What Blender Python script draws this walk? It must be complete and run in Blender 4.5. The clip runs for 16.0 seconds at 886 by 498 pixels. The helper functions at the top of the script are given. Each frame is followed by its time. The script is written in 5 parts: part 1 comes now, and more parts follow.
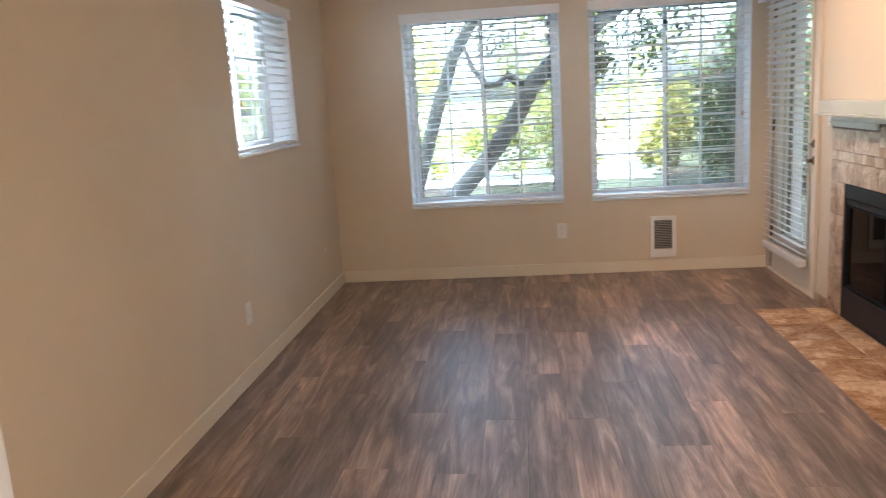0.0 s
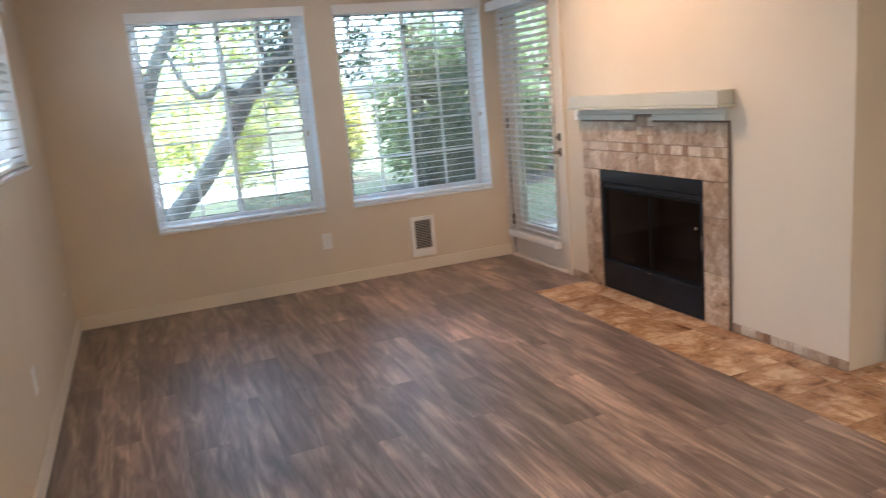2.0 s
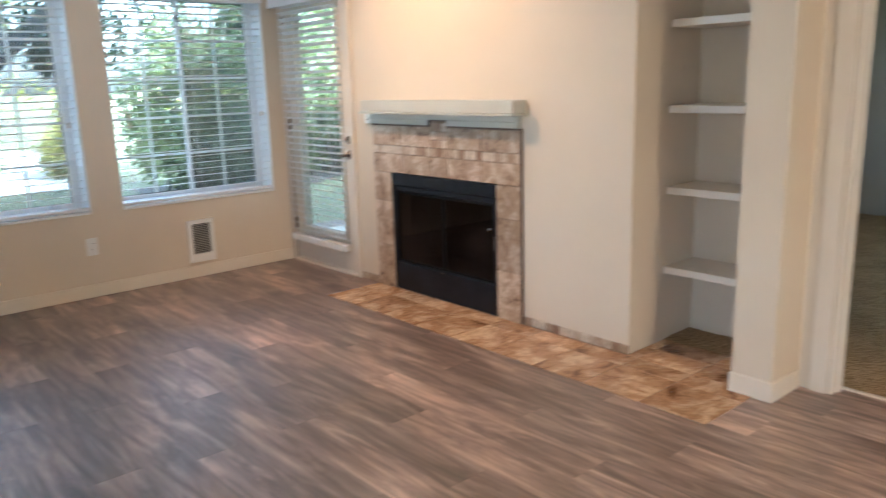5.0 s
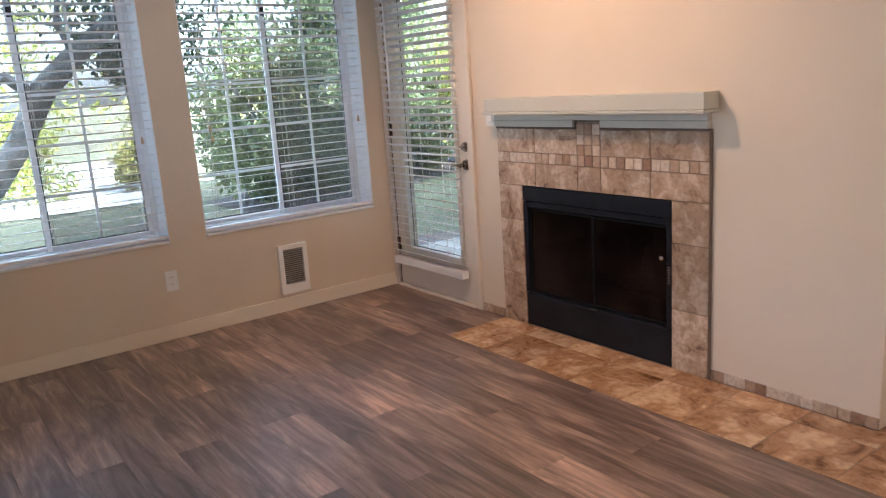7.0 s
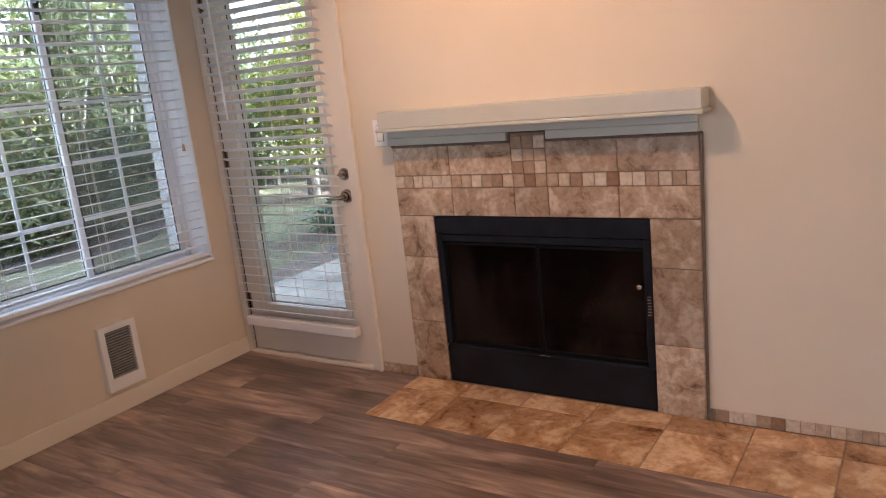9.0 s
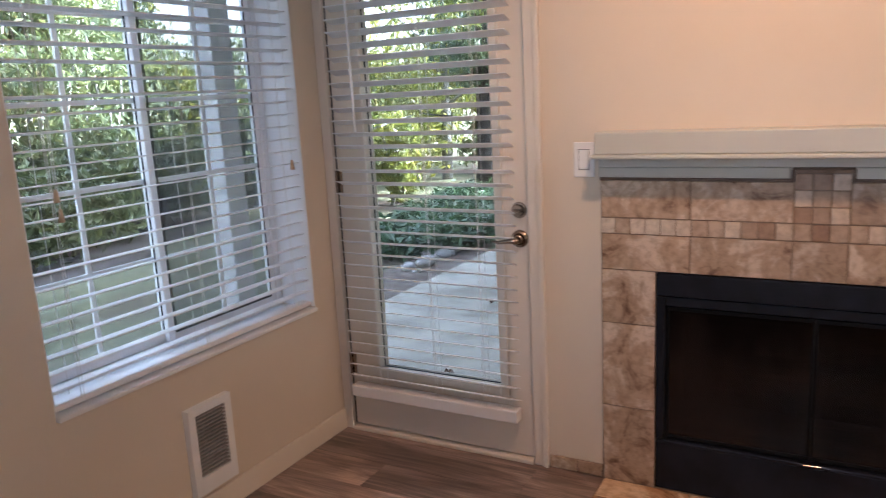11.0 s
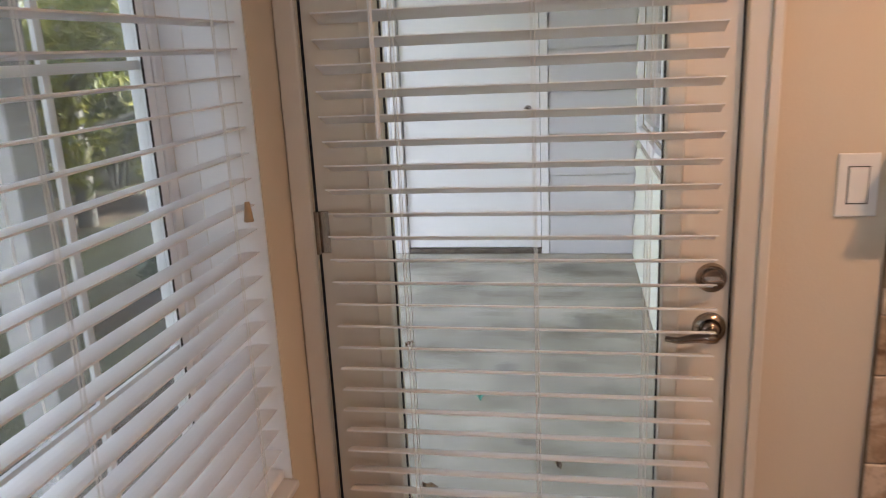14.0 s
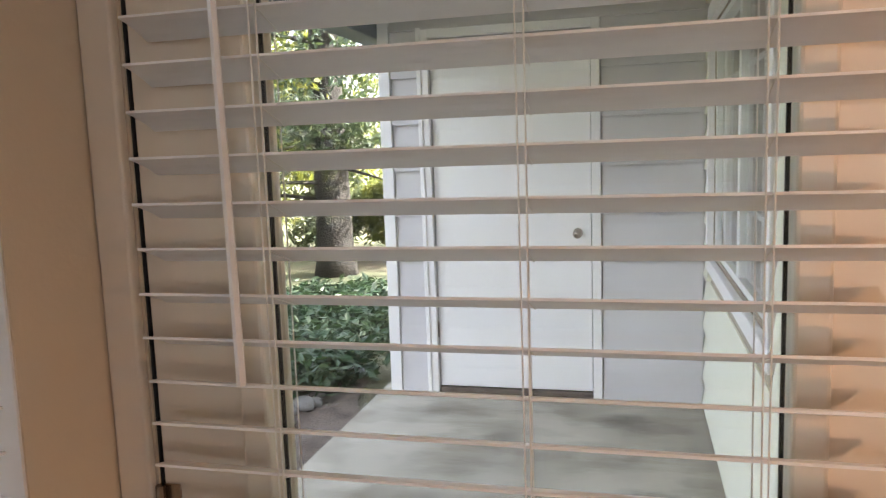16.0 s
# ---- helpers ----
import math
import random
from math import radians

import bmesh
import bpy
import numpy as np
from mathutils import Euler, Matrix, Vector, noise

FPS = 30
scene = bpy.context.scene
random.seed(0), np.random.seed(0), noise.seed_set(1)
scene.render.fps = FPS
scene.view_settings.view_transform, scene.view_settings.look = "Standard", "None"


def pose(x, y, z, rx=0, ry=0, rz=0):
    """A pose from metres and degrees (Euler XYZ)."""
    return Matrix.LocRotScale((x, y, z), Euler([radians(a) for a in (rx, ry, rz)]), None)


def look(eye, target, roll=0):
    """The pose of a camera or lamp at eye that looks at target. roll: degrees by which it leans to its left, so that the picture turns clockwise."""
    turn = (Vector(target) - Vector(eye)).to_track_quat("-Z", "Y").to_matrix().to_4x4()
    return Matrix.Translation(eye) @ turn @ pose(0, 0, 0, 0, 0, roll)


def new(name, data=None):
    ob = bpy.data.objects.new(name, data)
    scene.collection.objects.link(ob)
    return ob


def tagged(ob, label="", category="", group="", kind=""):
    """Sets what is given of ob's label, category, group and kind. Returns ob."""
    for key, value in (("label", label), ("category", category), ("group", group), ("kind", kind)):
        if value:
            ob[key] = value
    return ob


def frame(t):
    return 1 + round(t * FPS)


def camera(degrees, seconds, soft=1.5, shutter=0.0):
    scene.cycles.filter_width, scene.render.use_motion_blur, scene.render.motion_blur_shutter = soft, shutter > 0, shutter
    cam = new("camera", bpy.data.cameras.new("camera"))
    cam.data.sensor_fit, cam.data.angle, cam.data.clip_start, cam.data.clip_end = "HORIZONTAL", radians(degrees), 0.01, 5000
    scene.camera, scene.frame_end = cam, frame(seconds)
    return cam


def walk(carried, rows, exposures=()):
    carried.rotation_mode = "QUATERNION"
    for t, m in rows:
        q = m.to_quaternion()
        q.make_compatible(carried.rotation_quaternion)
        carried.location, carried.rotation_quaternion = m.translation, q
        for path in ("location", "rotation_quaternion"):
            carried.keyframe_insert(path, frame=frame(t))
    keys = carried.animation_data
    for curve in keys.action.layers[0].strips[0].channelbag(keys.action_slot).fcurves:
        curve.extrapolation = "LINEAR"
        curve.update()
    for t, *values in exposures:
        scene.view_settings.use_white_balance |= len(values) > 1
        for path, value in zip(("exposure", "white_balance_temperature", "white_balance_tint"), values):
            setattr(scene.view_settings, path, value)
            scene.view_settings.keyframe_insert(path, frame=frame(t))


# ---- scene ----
cam = camera(60.6, 16.0, soft=1.0, shutter=0.4)
PATH = [
    (0, (-1.818, -5.785, 1.377), (-2.032, -3.834, 0.993), -3.6),
    (0.5, (-2.07, -5.744, 1.362), (-2.009, -3.779, 0.996), -2.9),
    (1, (-2.386, -5.717, 1.362), (-2.061, -3.786, 0.954), -3.7),
    (1.5, (-2.581, -5.599, 1.347), (-2.098, -3.708, 0.91), -5.0),
    (2, (-2.739, -5.456, 1.368), (-2.029, -3.632, 0.956), -5.1),
    (2.5, (-2.915, -5.377, 1.379), (-1.773, -3.78, 0.999), -6.0),
    (3, (-3.01, -5.368, 1.391), (-1.497, -4.114, 1.022), -5.7),
    (3.5, (-2.976, -5.362, 1.373), (-1.365, -4.23, 1.025), -4.4),
    (4, (-2.979, -5.369, 1.401), (-1.343, -4.279, 1.035), -2.9),
    (4.5, (-3.003, -5.348, 1.368), (-1.48, -4.106, 0.994), -1.6),
    (5, (-3.018, -5.263, 1.356), (-1.735, -3.792, 0.922), -1.7),
    (5.2, (-3.023, -5.191, 1.336), (-1.828, -3.653, 0.884), -2.0),
    (7.3, (-2.715, -4.162, 1.367), (-1.563, -2.585, 0.937), -3.9),
    (7.5, (-2.702, -4.053, 1.374), (-1.504, -2.513, 0.932), -3.7),
    (8, (-2.691, -3.758, 1.378), (-1.387, -2.32, 0.9), -5.6),
    (8.2, (-2.727, -3.632, 1.374), (-1.327, -2.285, 0.897), -6.3),
    (10.3, (-2.588, -2.355, 1.408), (-0.872, -1.421, 0.982), -4.2),
    (10.5, (-2.547, -2.213, 1.413), (-0.83, -1.277, 0.993), -3.6),
    (11, (-2.472, -1.898, 1.395), (-0.76, -0.944, 0.991), -3.0),
    (11.5, (-2.475, -1.555, 1.403), (-0.752, -0.627, 0.993), -3.2),
    (12, (-2.325, -1.252, 1.398), (-0.651, -0.239, 0.986), -5.2),
    (12.5, (-2.179, -1.021, 1.409), (-0.419, -0.167, 0.994), -5.1),
    (13, (-2.019, -0.77, 1.42), (-0.142, -0.252, 0.963), -3.9),
    (13.5, (-1.781, -0.696, 1.374), (0.121, -0.277, 0.917), -3.5),
    (14, (-1.47, -0.576, 1.425), (0.433, -0.234, 0.913), -2.7),
    (14.5, (-1.171, -0.431, 1.426), (0.754, -0.248, 0.914), -3.3),
    (15, (-0.959, -0.488, 1.445), (1.0, -0.348, 1.069), -2.3),
    (15.5, (-0.792, -0.582, 1.483), (1.159, -0.221, 1.23), -1.4),
    (16, (-0.756, -0.603, 1.492), (1.165, -0.108, 1.242), -2.0),
]
EXPOSURES = [(0, 3.95, 5150, 2), (2, 3.87, 5050, 2), (2.5, 3.77, 5250, 5), (3, 3.86, 5450, 7), (4, 3.95, 5350, 5), (5, 4.08, 4800, -2), (7.5, 3.6, 5350, 12), (8.2, 3.57, 5550, 14), (11, 3.38, 5250, 13), (13, 3.26, 5950, 15), (16, 3.28, 6450, 14)]
walk(cam, [(t, look(eye, target, roll)) for t, eye, target, roll in PATH], EXPOSURES)

# ------------------------------------------------------------------ light
world = bpy.data.worlds.new("world")
scene.world = world
world.use_nodes = True
wn, wl = world.node_tree.nodes, world.node_tree.links
sky = wn.new("ShaderNodeTexSky")
sky.sky_type = "NISHITA"
sky.sun_disc = False
sky.air_density, sky.dust_density, sky.ozone_density = 1.0, 4.0, 0.3
SUN_DIR = Vector((-0.30, 0.74, -0.62)).normalized()      # the way the sunlight travels
sky.sun_elevation = math.asin(-SUN_DIR.z)
sky.sun_rotation = math.atan2(-SUN_DIR.x, -SUN_DIR.y)
haze = wn.new("ShaderNodeHueSaturation")
haze.inputs["Saturation"].default_value = 0.45
wl.new(sky.outputs["Color"], haze.inputs["Color"])
wl.new(haze.outputs["Color"], wn["Background"].inputs["Color"])
wn["Background"].inputs["Strength"].default_value = 0.15

sun_data = bpy.data.lights.new("sun", "SUN")
sun_data.energy, sun_data.angle, sun_data.color = 3.6, radians(0.5), (1.0, 0.95, 0.86)
sun = new("sun", sun_data)
sun.matrix_world = look((0, -20, 30), Vector((0, -20, 30)) + SUN_DIR)

CEIL = 2.42


def lamp_spot(name, at, target, watts, colour, degrees, radius=0.05, blend=0.8):
    data = bpy.data.lights.new(name, "SPOT")
    data.energy, data.color, data.spot_size, data.spot_blend, data.shadow_soft_size = watts, colour, radians(degrees), blend, radius
    ob = new(name, data)
    ob.matrix_world = look(at, target)
    return ob


WARM = (1.0, 0.53, 0.265)
lamp_spot("mantel_spot", (-1.02, -1.72, CEIL - 0.06), (-0.10, -1.85, 0.90), 6.4, WARM, 128, 0.040, 0.8)
room_lamp = bpy.data.lights.new("kitchen_lamp", "AREA")
room_lamp.shape, room_lamp.size, room_lamp.energy, room_lamp.color = "DISK", 0.34, 3.4, (1.0, 0.60, 0.34)
new("kitchen_lamp", room_lamp).matrix_world = look((-1.35, -6.5, CEIL - 0.10), (-1.35, -6.4, 0))
# added fill for the fireplace wall: assumed window, unseen behind the walk
dining_fill = bpy.data.lights.new("dining_fill_light", "AREA")
dining_fill.shape, dining_fill.size, dining_fill.size_y, dining_fill.energy, dining_fill.color = "RECTANGLE", 1.9, 1.6, 1.6, (0.97, 0.95, 1.0)
new("dining_fill_light", dining_fill).matrix_world = look((-6.02, -6.0, 1.25), (0.0, -6.0, 1.15))
# the sky's light in the opening of the small side window
side_sky = bpy.data.lights.new("side_window_sky", "AREA")
side_sky.shape, side_sky.size, side_sky.size_y, side_sky.energy, side_sky.color = "RECTANGLE", 0.46, 0.80, 2.0, (0.92, 0.94, 1.0)
new("side_window_sky", side_sky).matrix_world = look((-3.265 - 0.24, -1.71, 1.575), (0.0, -2.3, 0.60))


# ------------------------------------------------------------------ materials
def material(name, rough=0.5, metal=0.0, spec=0.5):
    m = bpy.data.materials.new(name)
    m.use_nodes = True
    n = m.node_tree.nodes
    b = n["Principled BSDF"]
    b.inputs["Roughness"].default_value = rough
    b.inputs["Metallic"].default_value = metal
    b.inputs["Specular IOR Level"].default_value = spec
    return m, n, m.node_tree.links, b


def ramp(n, stops):
    r = n.new("ShaderNodeValToRGB")
    e = r.color_ramp.elements
    while len(e) < len(stops):
        e.new(0.5)
    for i, (p, c) in enumerate(stops):
        e[i].position, e[i].color = p, (*c, 1)
    return r


def noise_tex(n, l, scale, detail=4.0, stretch=None, rough=0.5, seeded=False):
    tc = n.new("ShaderNodeTexCoord")
    t = n.new("ShaderNodeTexNoise")
    t.inputs["Scale"].default_value, t.inputs["Detail"].default_value, t.inputs["Roughness"].default_value = scale, detail, rough
    src = tc.outputs["Object"]
    if seeded:
        info, add, comb = n.new("ShaderNodeObjectInfo"), n.new("ShaderNodeVectorMath"), n.new("ShaderNodeVectorMath")
        comb.operation = "SCALE"
        comb.inputs[0].default_value = (37.0, 23.0, 11.0)
        l.new(info.outputs["Random"], comb.inputs["Scale"])
        add.operation = "ADD"
        l.new(src, add.inputs[0])
        l.new(comb.outputs[0], add.inputs[1])
        src = add.outputs[0]
    if stretch:
        mp = n.new("ShaderNodeMapping")
        mp.inputs["Scale"].default_value = stretch
        l.new(src, mp.inputs["Vector"])
        src = mp.outputs["Vector"]
    l.new(src, t.inputs["Vector"])
    return t


def bump(n, l, b, src, strength, dist):
    k = n.new("ShaderNodeBump")
    k.inputs["Strength"].default_value, k.inputs["Distance"].default_value = strength, dist
    l.new(src, k.inputs["Height"])
    l.new(k.outputs["Normal"], b.inputs["Normal"])
    return k


def mix(n, l, a, b, fac, mode="MIX"):
    k = n.new("ShaderNodeMix")
    k.data_type, k.blend_type = "RGBA", mode
    for s, v in ((k.inputs[6], a), (k.inputs[7], b), (k.inputs[0], fac)):
        if hasattr(v, "is_linked"):
            l.new(v, s)
        elif isinstance(v, tuple):
            s.default_value = (*v, 1)
        else:
            s.default_value = v
    return k.outputs[2]


def mottled(name, a, b, scale, rough=0.5, fine=60.0, bump_d=0.0006, bump_s=0.5, metal=0.0, seeded=False, spec=0.5, detail=4.0):
    """Two tones that blend over a broad noise, with a fine relief."""
    m, n, l, bs = material(name, rough, metal, spec)
    t = noise_tex(n, l, scale, detail, seeded=seeded)
    r = ramp(n, [(0.35, a), (0.65, b)])
    l.new(t.outputs["Fac"], r.inputs["Fac"])
    l.new(r.outputs["Color"], bs.inputs["Base Color"])
    f = noise_tex(n, l, fine, 3.0)
    bump(n, l, bs, f.outputs["Fac"], bump_s, bump_d)
    return m


PAINT = mottled("wall_paint", (0.645, 0.555, 0.435), (0.685, 0.595, 0.47), 1.3, 0.62, 140.0, 0.0012, 0.35, spec=0.35)
CEILING_PAINT = mottled("ceiling_paint", (0.74, 0.71, 0.65), (0.78, 0.75, 0.69), 1.0, 0.8, 90.0, 0.002, 0.6)
# the bedroom's dim light is put into this darker, warmer paint
BED_PAINT_DIM = mottled("bedroom_paint_dim", (0.365, 0.315, 0.25), (0.405, 0.352, 0.28), 1.2, 0.7, 140.0, 0.0012, 0.3)
TRIM = mottled("trim_paint", (0.70, 0.63, 0.53), (0.74, 0.67, 0.57), 2.0, 0.38, 30.0, 0.0004, 0.2)
BASE_PAINT = mottled("baseboard_paint", (0.72, 0.64, 0.525), (0.76, 0.68, 0.56), 2.0, 0.42, 30.0, 0.0004, 0.2)
WHITE = mottled("white_vinyl", (0.78, 0.78, 0.78), (0.82, 0.82, 0.82), 3.0, 0.35, 40.0, 0.0003, 0.2)
SLAT = mottled("slat_white", (0.79, 0.78, 0.77), (0.83, 0.82, 0.81), 4.0, 0.42, 70.0, 0.0003, 0.25, seeded=True)
MANTEL_PAINT = mottled("mantel_paint", (0.50, 0.49, 0.425), (0.54, 0.53, 0.46), 3.0, 0.4, 40.0, 0.0004, 0.25)
PLATE = mottled("plate_plastic", (0.80, 0.79, 0.76), (0.82, 0.81, 0.78), 8.0, 0.3, 80.0, 0.0001, 0.1)
DARK = mottled("dark_gap", (0.02, 0.018, 0.016), (0.03, 0.027, 0.024), 20.0, 0.7)
SEAL = mottled("black_seal", (0.012, 0.012, 0.013), (0.02, 0.02, 0.02), 20.0, 0.6)
BLACK_METAL = mottled("black_metal", (0.006, 0.007, 0.010), (0.012, 0.014, 0.020), 9.0, 0.40, 160.0, 0.0004, 0.4, spec=0.2)
DOOR_BLACK = mottled("door_black", (0.003, 0.003, 0.003), (0.006, 0.0055, 0.005), 12.0, 0.5, 120.0, 0.0003, 0.3, spec=0.15)
SOOT = mottled("soot_brick", (0.010, 0.008, 0.007), (0.030, 0.020, 0.015), 6.0, 0.9, 40.0, 0.004, 0.8)
NICKEL = mottled("satin_nickel", (0.30, 0.25, 0.21), (0.38, 0.32, 0.27), 30.0, 0.24, 300.0, 0.0001, 0.2, metal=1.0)
CHROME = mottled("chrome", (0.75, 0.75, 0.75), (0.8, 0.8, 0.8), 30.0, 0.12, metal=1.0)
CORD = mottled("cord", (0.72, 0.70, 0.66), (0.78, 0.76, 0.72), 60.0, 0.8)
TASSEL = mottled("tassel_wood", (0.46, 0.30, 0.17), (0.55, 0.37, 0.22), 60.0, 0.5)
GROUT = mottled("grout", (0.20, 0.14, 0.09), (0.28, 0.20, 0.14), 30.0, 0.9, 200.0, 0.001, 0.6)
DARKTRIM = mottled("dark_edge_trim", (0.11, 0.075, 0.05), (0.16, 0.11, 0.075), 30.0, 0.5)
SIDING = mottled("siding_paint", (0.60, 0.57, 0.59), (0.65, 0.62, 0.64), 2.0, 0.6, 60.0, 0.001, 0.4)
SIDING_CREAM = mottled("cream_siding_paint", (0.76, 0.75, 0.64), (0.80, 0.79, 0.68), 2.0, 0.6, 60.0, 0.001, 0.4)
OUT_WHITE = mottled("outdoor_white_paint", (0.84, 0.81, 0.82), (0.88, 0.85, 0.86), 2.5, 0.45, 50.0, 0.0006, 0.3)
BEAM = mottled("beam_paint", (0.10, 0.12, 0.14), (0.14, 0.16, 0.18), 4.0, 0.5)
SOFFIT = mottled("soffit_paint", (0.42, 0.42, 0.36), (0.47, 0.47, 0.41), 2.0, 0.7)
ROOF = mottled("roof_shingle", (0.07, 0.065, 0.06), (0.11, 0.10, 0.095), 5.0, 0.95)
ROCK = mottled("rock", (0.20, 0.19, 0.18), (0.36, 0.34, 0.32), 9.0, 0.9, 40.0, 0.006, 0.8, seeded=True)
PATH_MAT = mottled("pale_path", (0.42, 0.41, 0.39), (0.52, 0.51, 0.48), 1.2, 0.9, 30.0, 0.004, 0.6)


def emitter(name, colour, strength):
    m, n, l, b = material(name, 0.4)
    b.inputs["Base Color"].default_value = (0.8, 0.75, 0.65, 1)
    b.inputs["Emission Color"].default_value = (*colour, 1)
    b.inputs["Emission Strength"].default_value = strength
    return m


BULB = emitter("lit_lens", (1.0, 0.72, 0.45), 6.0)


def make_glass(name, tint=(0.97, 0.985, 0.98), gloss=1.0):
    m = bpy.data.materials.new(name)
    m.use_nodes = True
    n, l = m.node_tree.nodes, m.node_tree.links
    n.remove(n["Principled BSDF"])
    tr, gl, mx, fr = n.new("ShaderNodeBsdfTransparent"), n.new("ShaderNodeBsdfGlossy"), n.new("ShaderNodeMixShader"), n.new("ShaderNodeLayerWeight")
    tr.inputs["Color"].default_value = (*tint, 1)
    gl.inputs["Roughness"].default_value = 0.02
    gl.inputs["Color"].default_value = (gloss, gloss, gloss, 1)
    pw, ma = n.new("ShaderNodeMath"), n.new("ShaderNodeMath")
    pw.operation, ma.operation = "POWER", "MULTIPLY_ADD"
    pw.inputs[1].default_value = 5.0
    ma.inputs[1].default_value, ma.inputs[2].default_value = 0.90, 0.035
    l.new(fr.outputs["Facing"], pw.inputs[0])
    l.new(pw.outputs[0], ma.inputs[0])
    l.new(ma.outputs[0], mx.inputs[0])
    l.new(tr.outputs[0], mx.inputs[1])
    l.new(gl.outputs[0], mx.inputs[2])
    l.new(mx.outputs[0], n["Material Output"].inputs["Surface"])
    return m


GLASS = make_glass("window_glass")


def smoked_glass():
    """Dark glass with soot smudges."""
    m = make_glass("smoked_glass", (0.13, 0.105, 0.095), 0.6)
    n, l = m.node_tree.nodes, m.node_tree.links
    dirt, mx = n.new("ShaderNodeBsdfDiffuse"), n.new("ShaderNodeMixShader")
    dirt.inputs["Color"].default_value = (0.085, 0.06, 0.048, 1)
    t = noise_tex(n, l, 3.2, 5.0, (1.0, 1.0, 0.6), 0.6)
    r = ramp(n, [(0.45, (0.01, 0.01, 0.01)), (0.72, (0.22, 0.22, 0.22))])
    l.new(t.outputs["Fac"], r.inputs["Fac"])
    out = n["Material Output"]
    src = out.inputs["Surface"].links[0].from_socket
    l.new(r.outputs["Color"], mx.inputs[0])
    l.new(src, mx.inputs[1])
    l.new(dirt.outputs[0], mx.inputs[2])
    l.new(mx.outputs[0], out.inputs["Surface"])
    return m


FIRE_GLASS = smoked_glass()


def screen_mesh(name):
    """Insect screen: fine grey mesh that lets half of the light through."""
    m = bpy.data.materials.new(name)
    m.use_nodes = True
    n, l = m.node_tree.nodes, m.node_tree.links
    b = n["Principled BSDF"]
    b.inputs["Base Color"].default_value = (0.10, 0.11, 0.115, 1)
    b.inputs["Roughness"].default_value = 0.7
    tr, mx = n.new("ShaderNodeBsdfTransparent"), n.new("ShaderNodeMixShader")
    mx.inputs[0].default_value = 0.36
    l.new(tr.outputs[0], mx.inputs[1])
    l.new(b.outputs[0], mx.inputs[2])
    l.new(mx.outputs[0], n["Material Output"].inputs["Surface"])
    return m


SCREEN = screen_mesh("insect_screen")


def plank_material():
    m, n, l, b = material("vinyl_plank", 0.36, 0.0, 0.5)
    grain = noise_tex(n, l, 6.5, 6.0, (2.4, 0.30, 1.0), 0.62, seeded=True)
    grain.inputs["Distortion"].default_value = 0.9
    fine = noise_tex(n, l, 34.0, 4.0, (2.4, 0.11, 1.0), 0.6, seeded=True)
    blotch = noise_tex(n, l, 2.2, 3.0, (1.8, 0.7, 1.0), 0.5, seeded=True)
    r = ramp(n, [(0.30, (0.105, 0.072, 0.060)), (0.44, (0.215, 0.152, 0.128)), (0.56, (0.37, 0.272, 0.232)), (0.70, (0.60, 0.465, 0.40))])
    l.new(grain.outputs["Fac"], r.inputs["Fac"])
    fr = ramp(n, [(0.36, (0.48, 0.46, 0.44)), (0.62, (1.12, 1.08, 1.05))])
    l.new(fine.outputs["Fac"], fr.inputs["Fac"])
    c = mix(n, l, r.outputs["Color"], fr.outputs["Color"], 0.60, "MULTIPLY")
    br = ramp(n, [(0.36, (0.62, 0.60, 0.58)), (0.66, (1.25, 1.22, 1.18))])
    l.new(blotch.outputs["Fac"], br.inputs["Fac"])
    c = mix(n, l, c, br.outputs["Color"], 0.8, "MULTIPLY")
    info = n.new("ShaderNodeObjectInfo")
    tone = ramp(n, [(0.0, (0.70, 0.69, 0.68)), (0.5, (0.98, 0.96, 0.95)), (1.0, (1.30, 1.26, 1.22))])
    l.new(info.outputs["Random"], tone.inputs["Fac"])
    c = mix(n, l, c, tone.outputs["Color"], 1.0, "MULTIPLY")
    l.new(c, b.inputs["Base Color"])
    rr = n.new("ShaderNodeMapRange")
    rr.inputs["To Min"].default_value, rr.inputs["To Max"].default_value = 0.34, 0.52
    l.new(fine.outputs["Fac"], rr.inputs["Value"])
    l.new(rr.outputs[0], b.inputs["Roughness"])
    b.inputs["Coat Weight"].default_value, b.inputs["Coat Roughness"].default_value = 0.9, 0.46
    bump(n, l, b, fine.outputs["Fac"], 0.35, 0.0006)
    return m


PLANK = plank_material()


def tile_material(name, dark, mid, light, rough, scale=7.0):
    m, n, l, b = material(name, rough, 0.0, 0.5)
    big = noise_tex(n, l, scale, 7.0, None, 0.62, seeded=True)
    small = noise_tex(n, l, scale * 6, 5.0, None, 0.6, seeded=True)
    big.inputs["Distortion"].default_value = 0.7
    r = ramp(n, [(0.34, dark), (0.44, mid), (0.50, mid), (0.60, light)])
    l.new(big.outputs["Fac"], r.inputs["Fac"])
    fr = ramp(n, [(0.36, (0.66, 0.60, 0.54)), (0.56, (1.05, 1.03, 1.0))])
    l.new(small.outputs["Fac"], fr.inputs["Fac"])
    c = mix(n, l, r.outputs["Color"], fr.outputs["Color"], 0.7, "MULTIPLY")
    info = n.new("ShaderNodeObjectInfo")
    tone = ramp(n, [(0.0, (0.72, 0.69, 0.66)), (0.45, (0.95, 0.93, 0.91)), (1.0, (1.22, 1.20, 1.17))])
    l.new(info.outputs["Random"], tone.inputs["Fac"])
    c = mix(n, l, c, tone.outputs["Color"], 0.8, "MULTIPLY")
    l.new(c, b.inputs["Base Color"])
    bump(n, l, b, small.outputs["Fac"], 0.4, 0.0012)
    return m


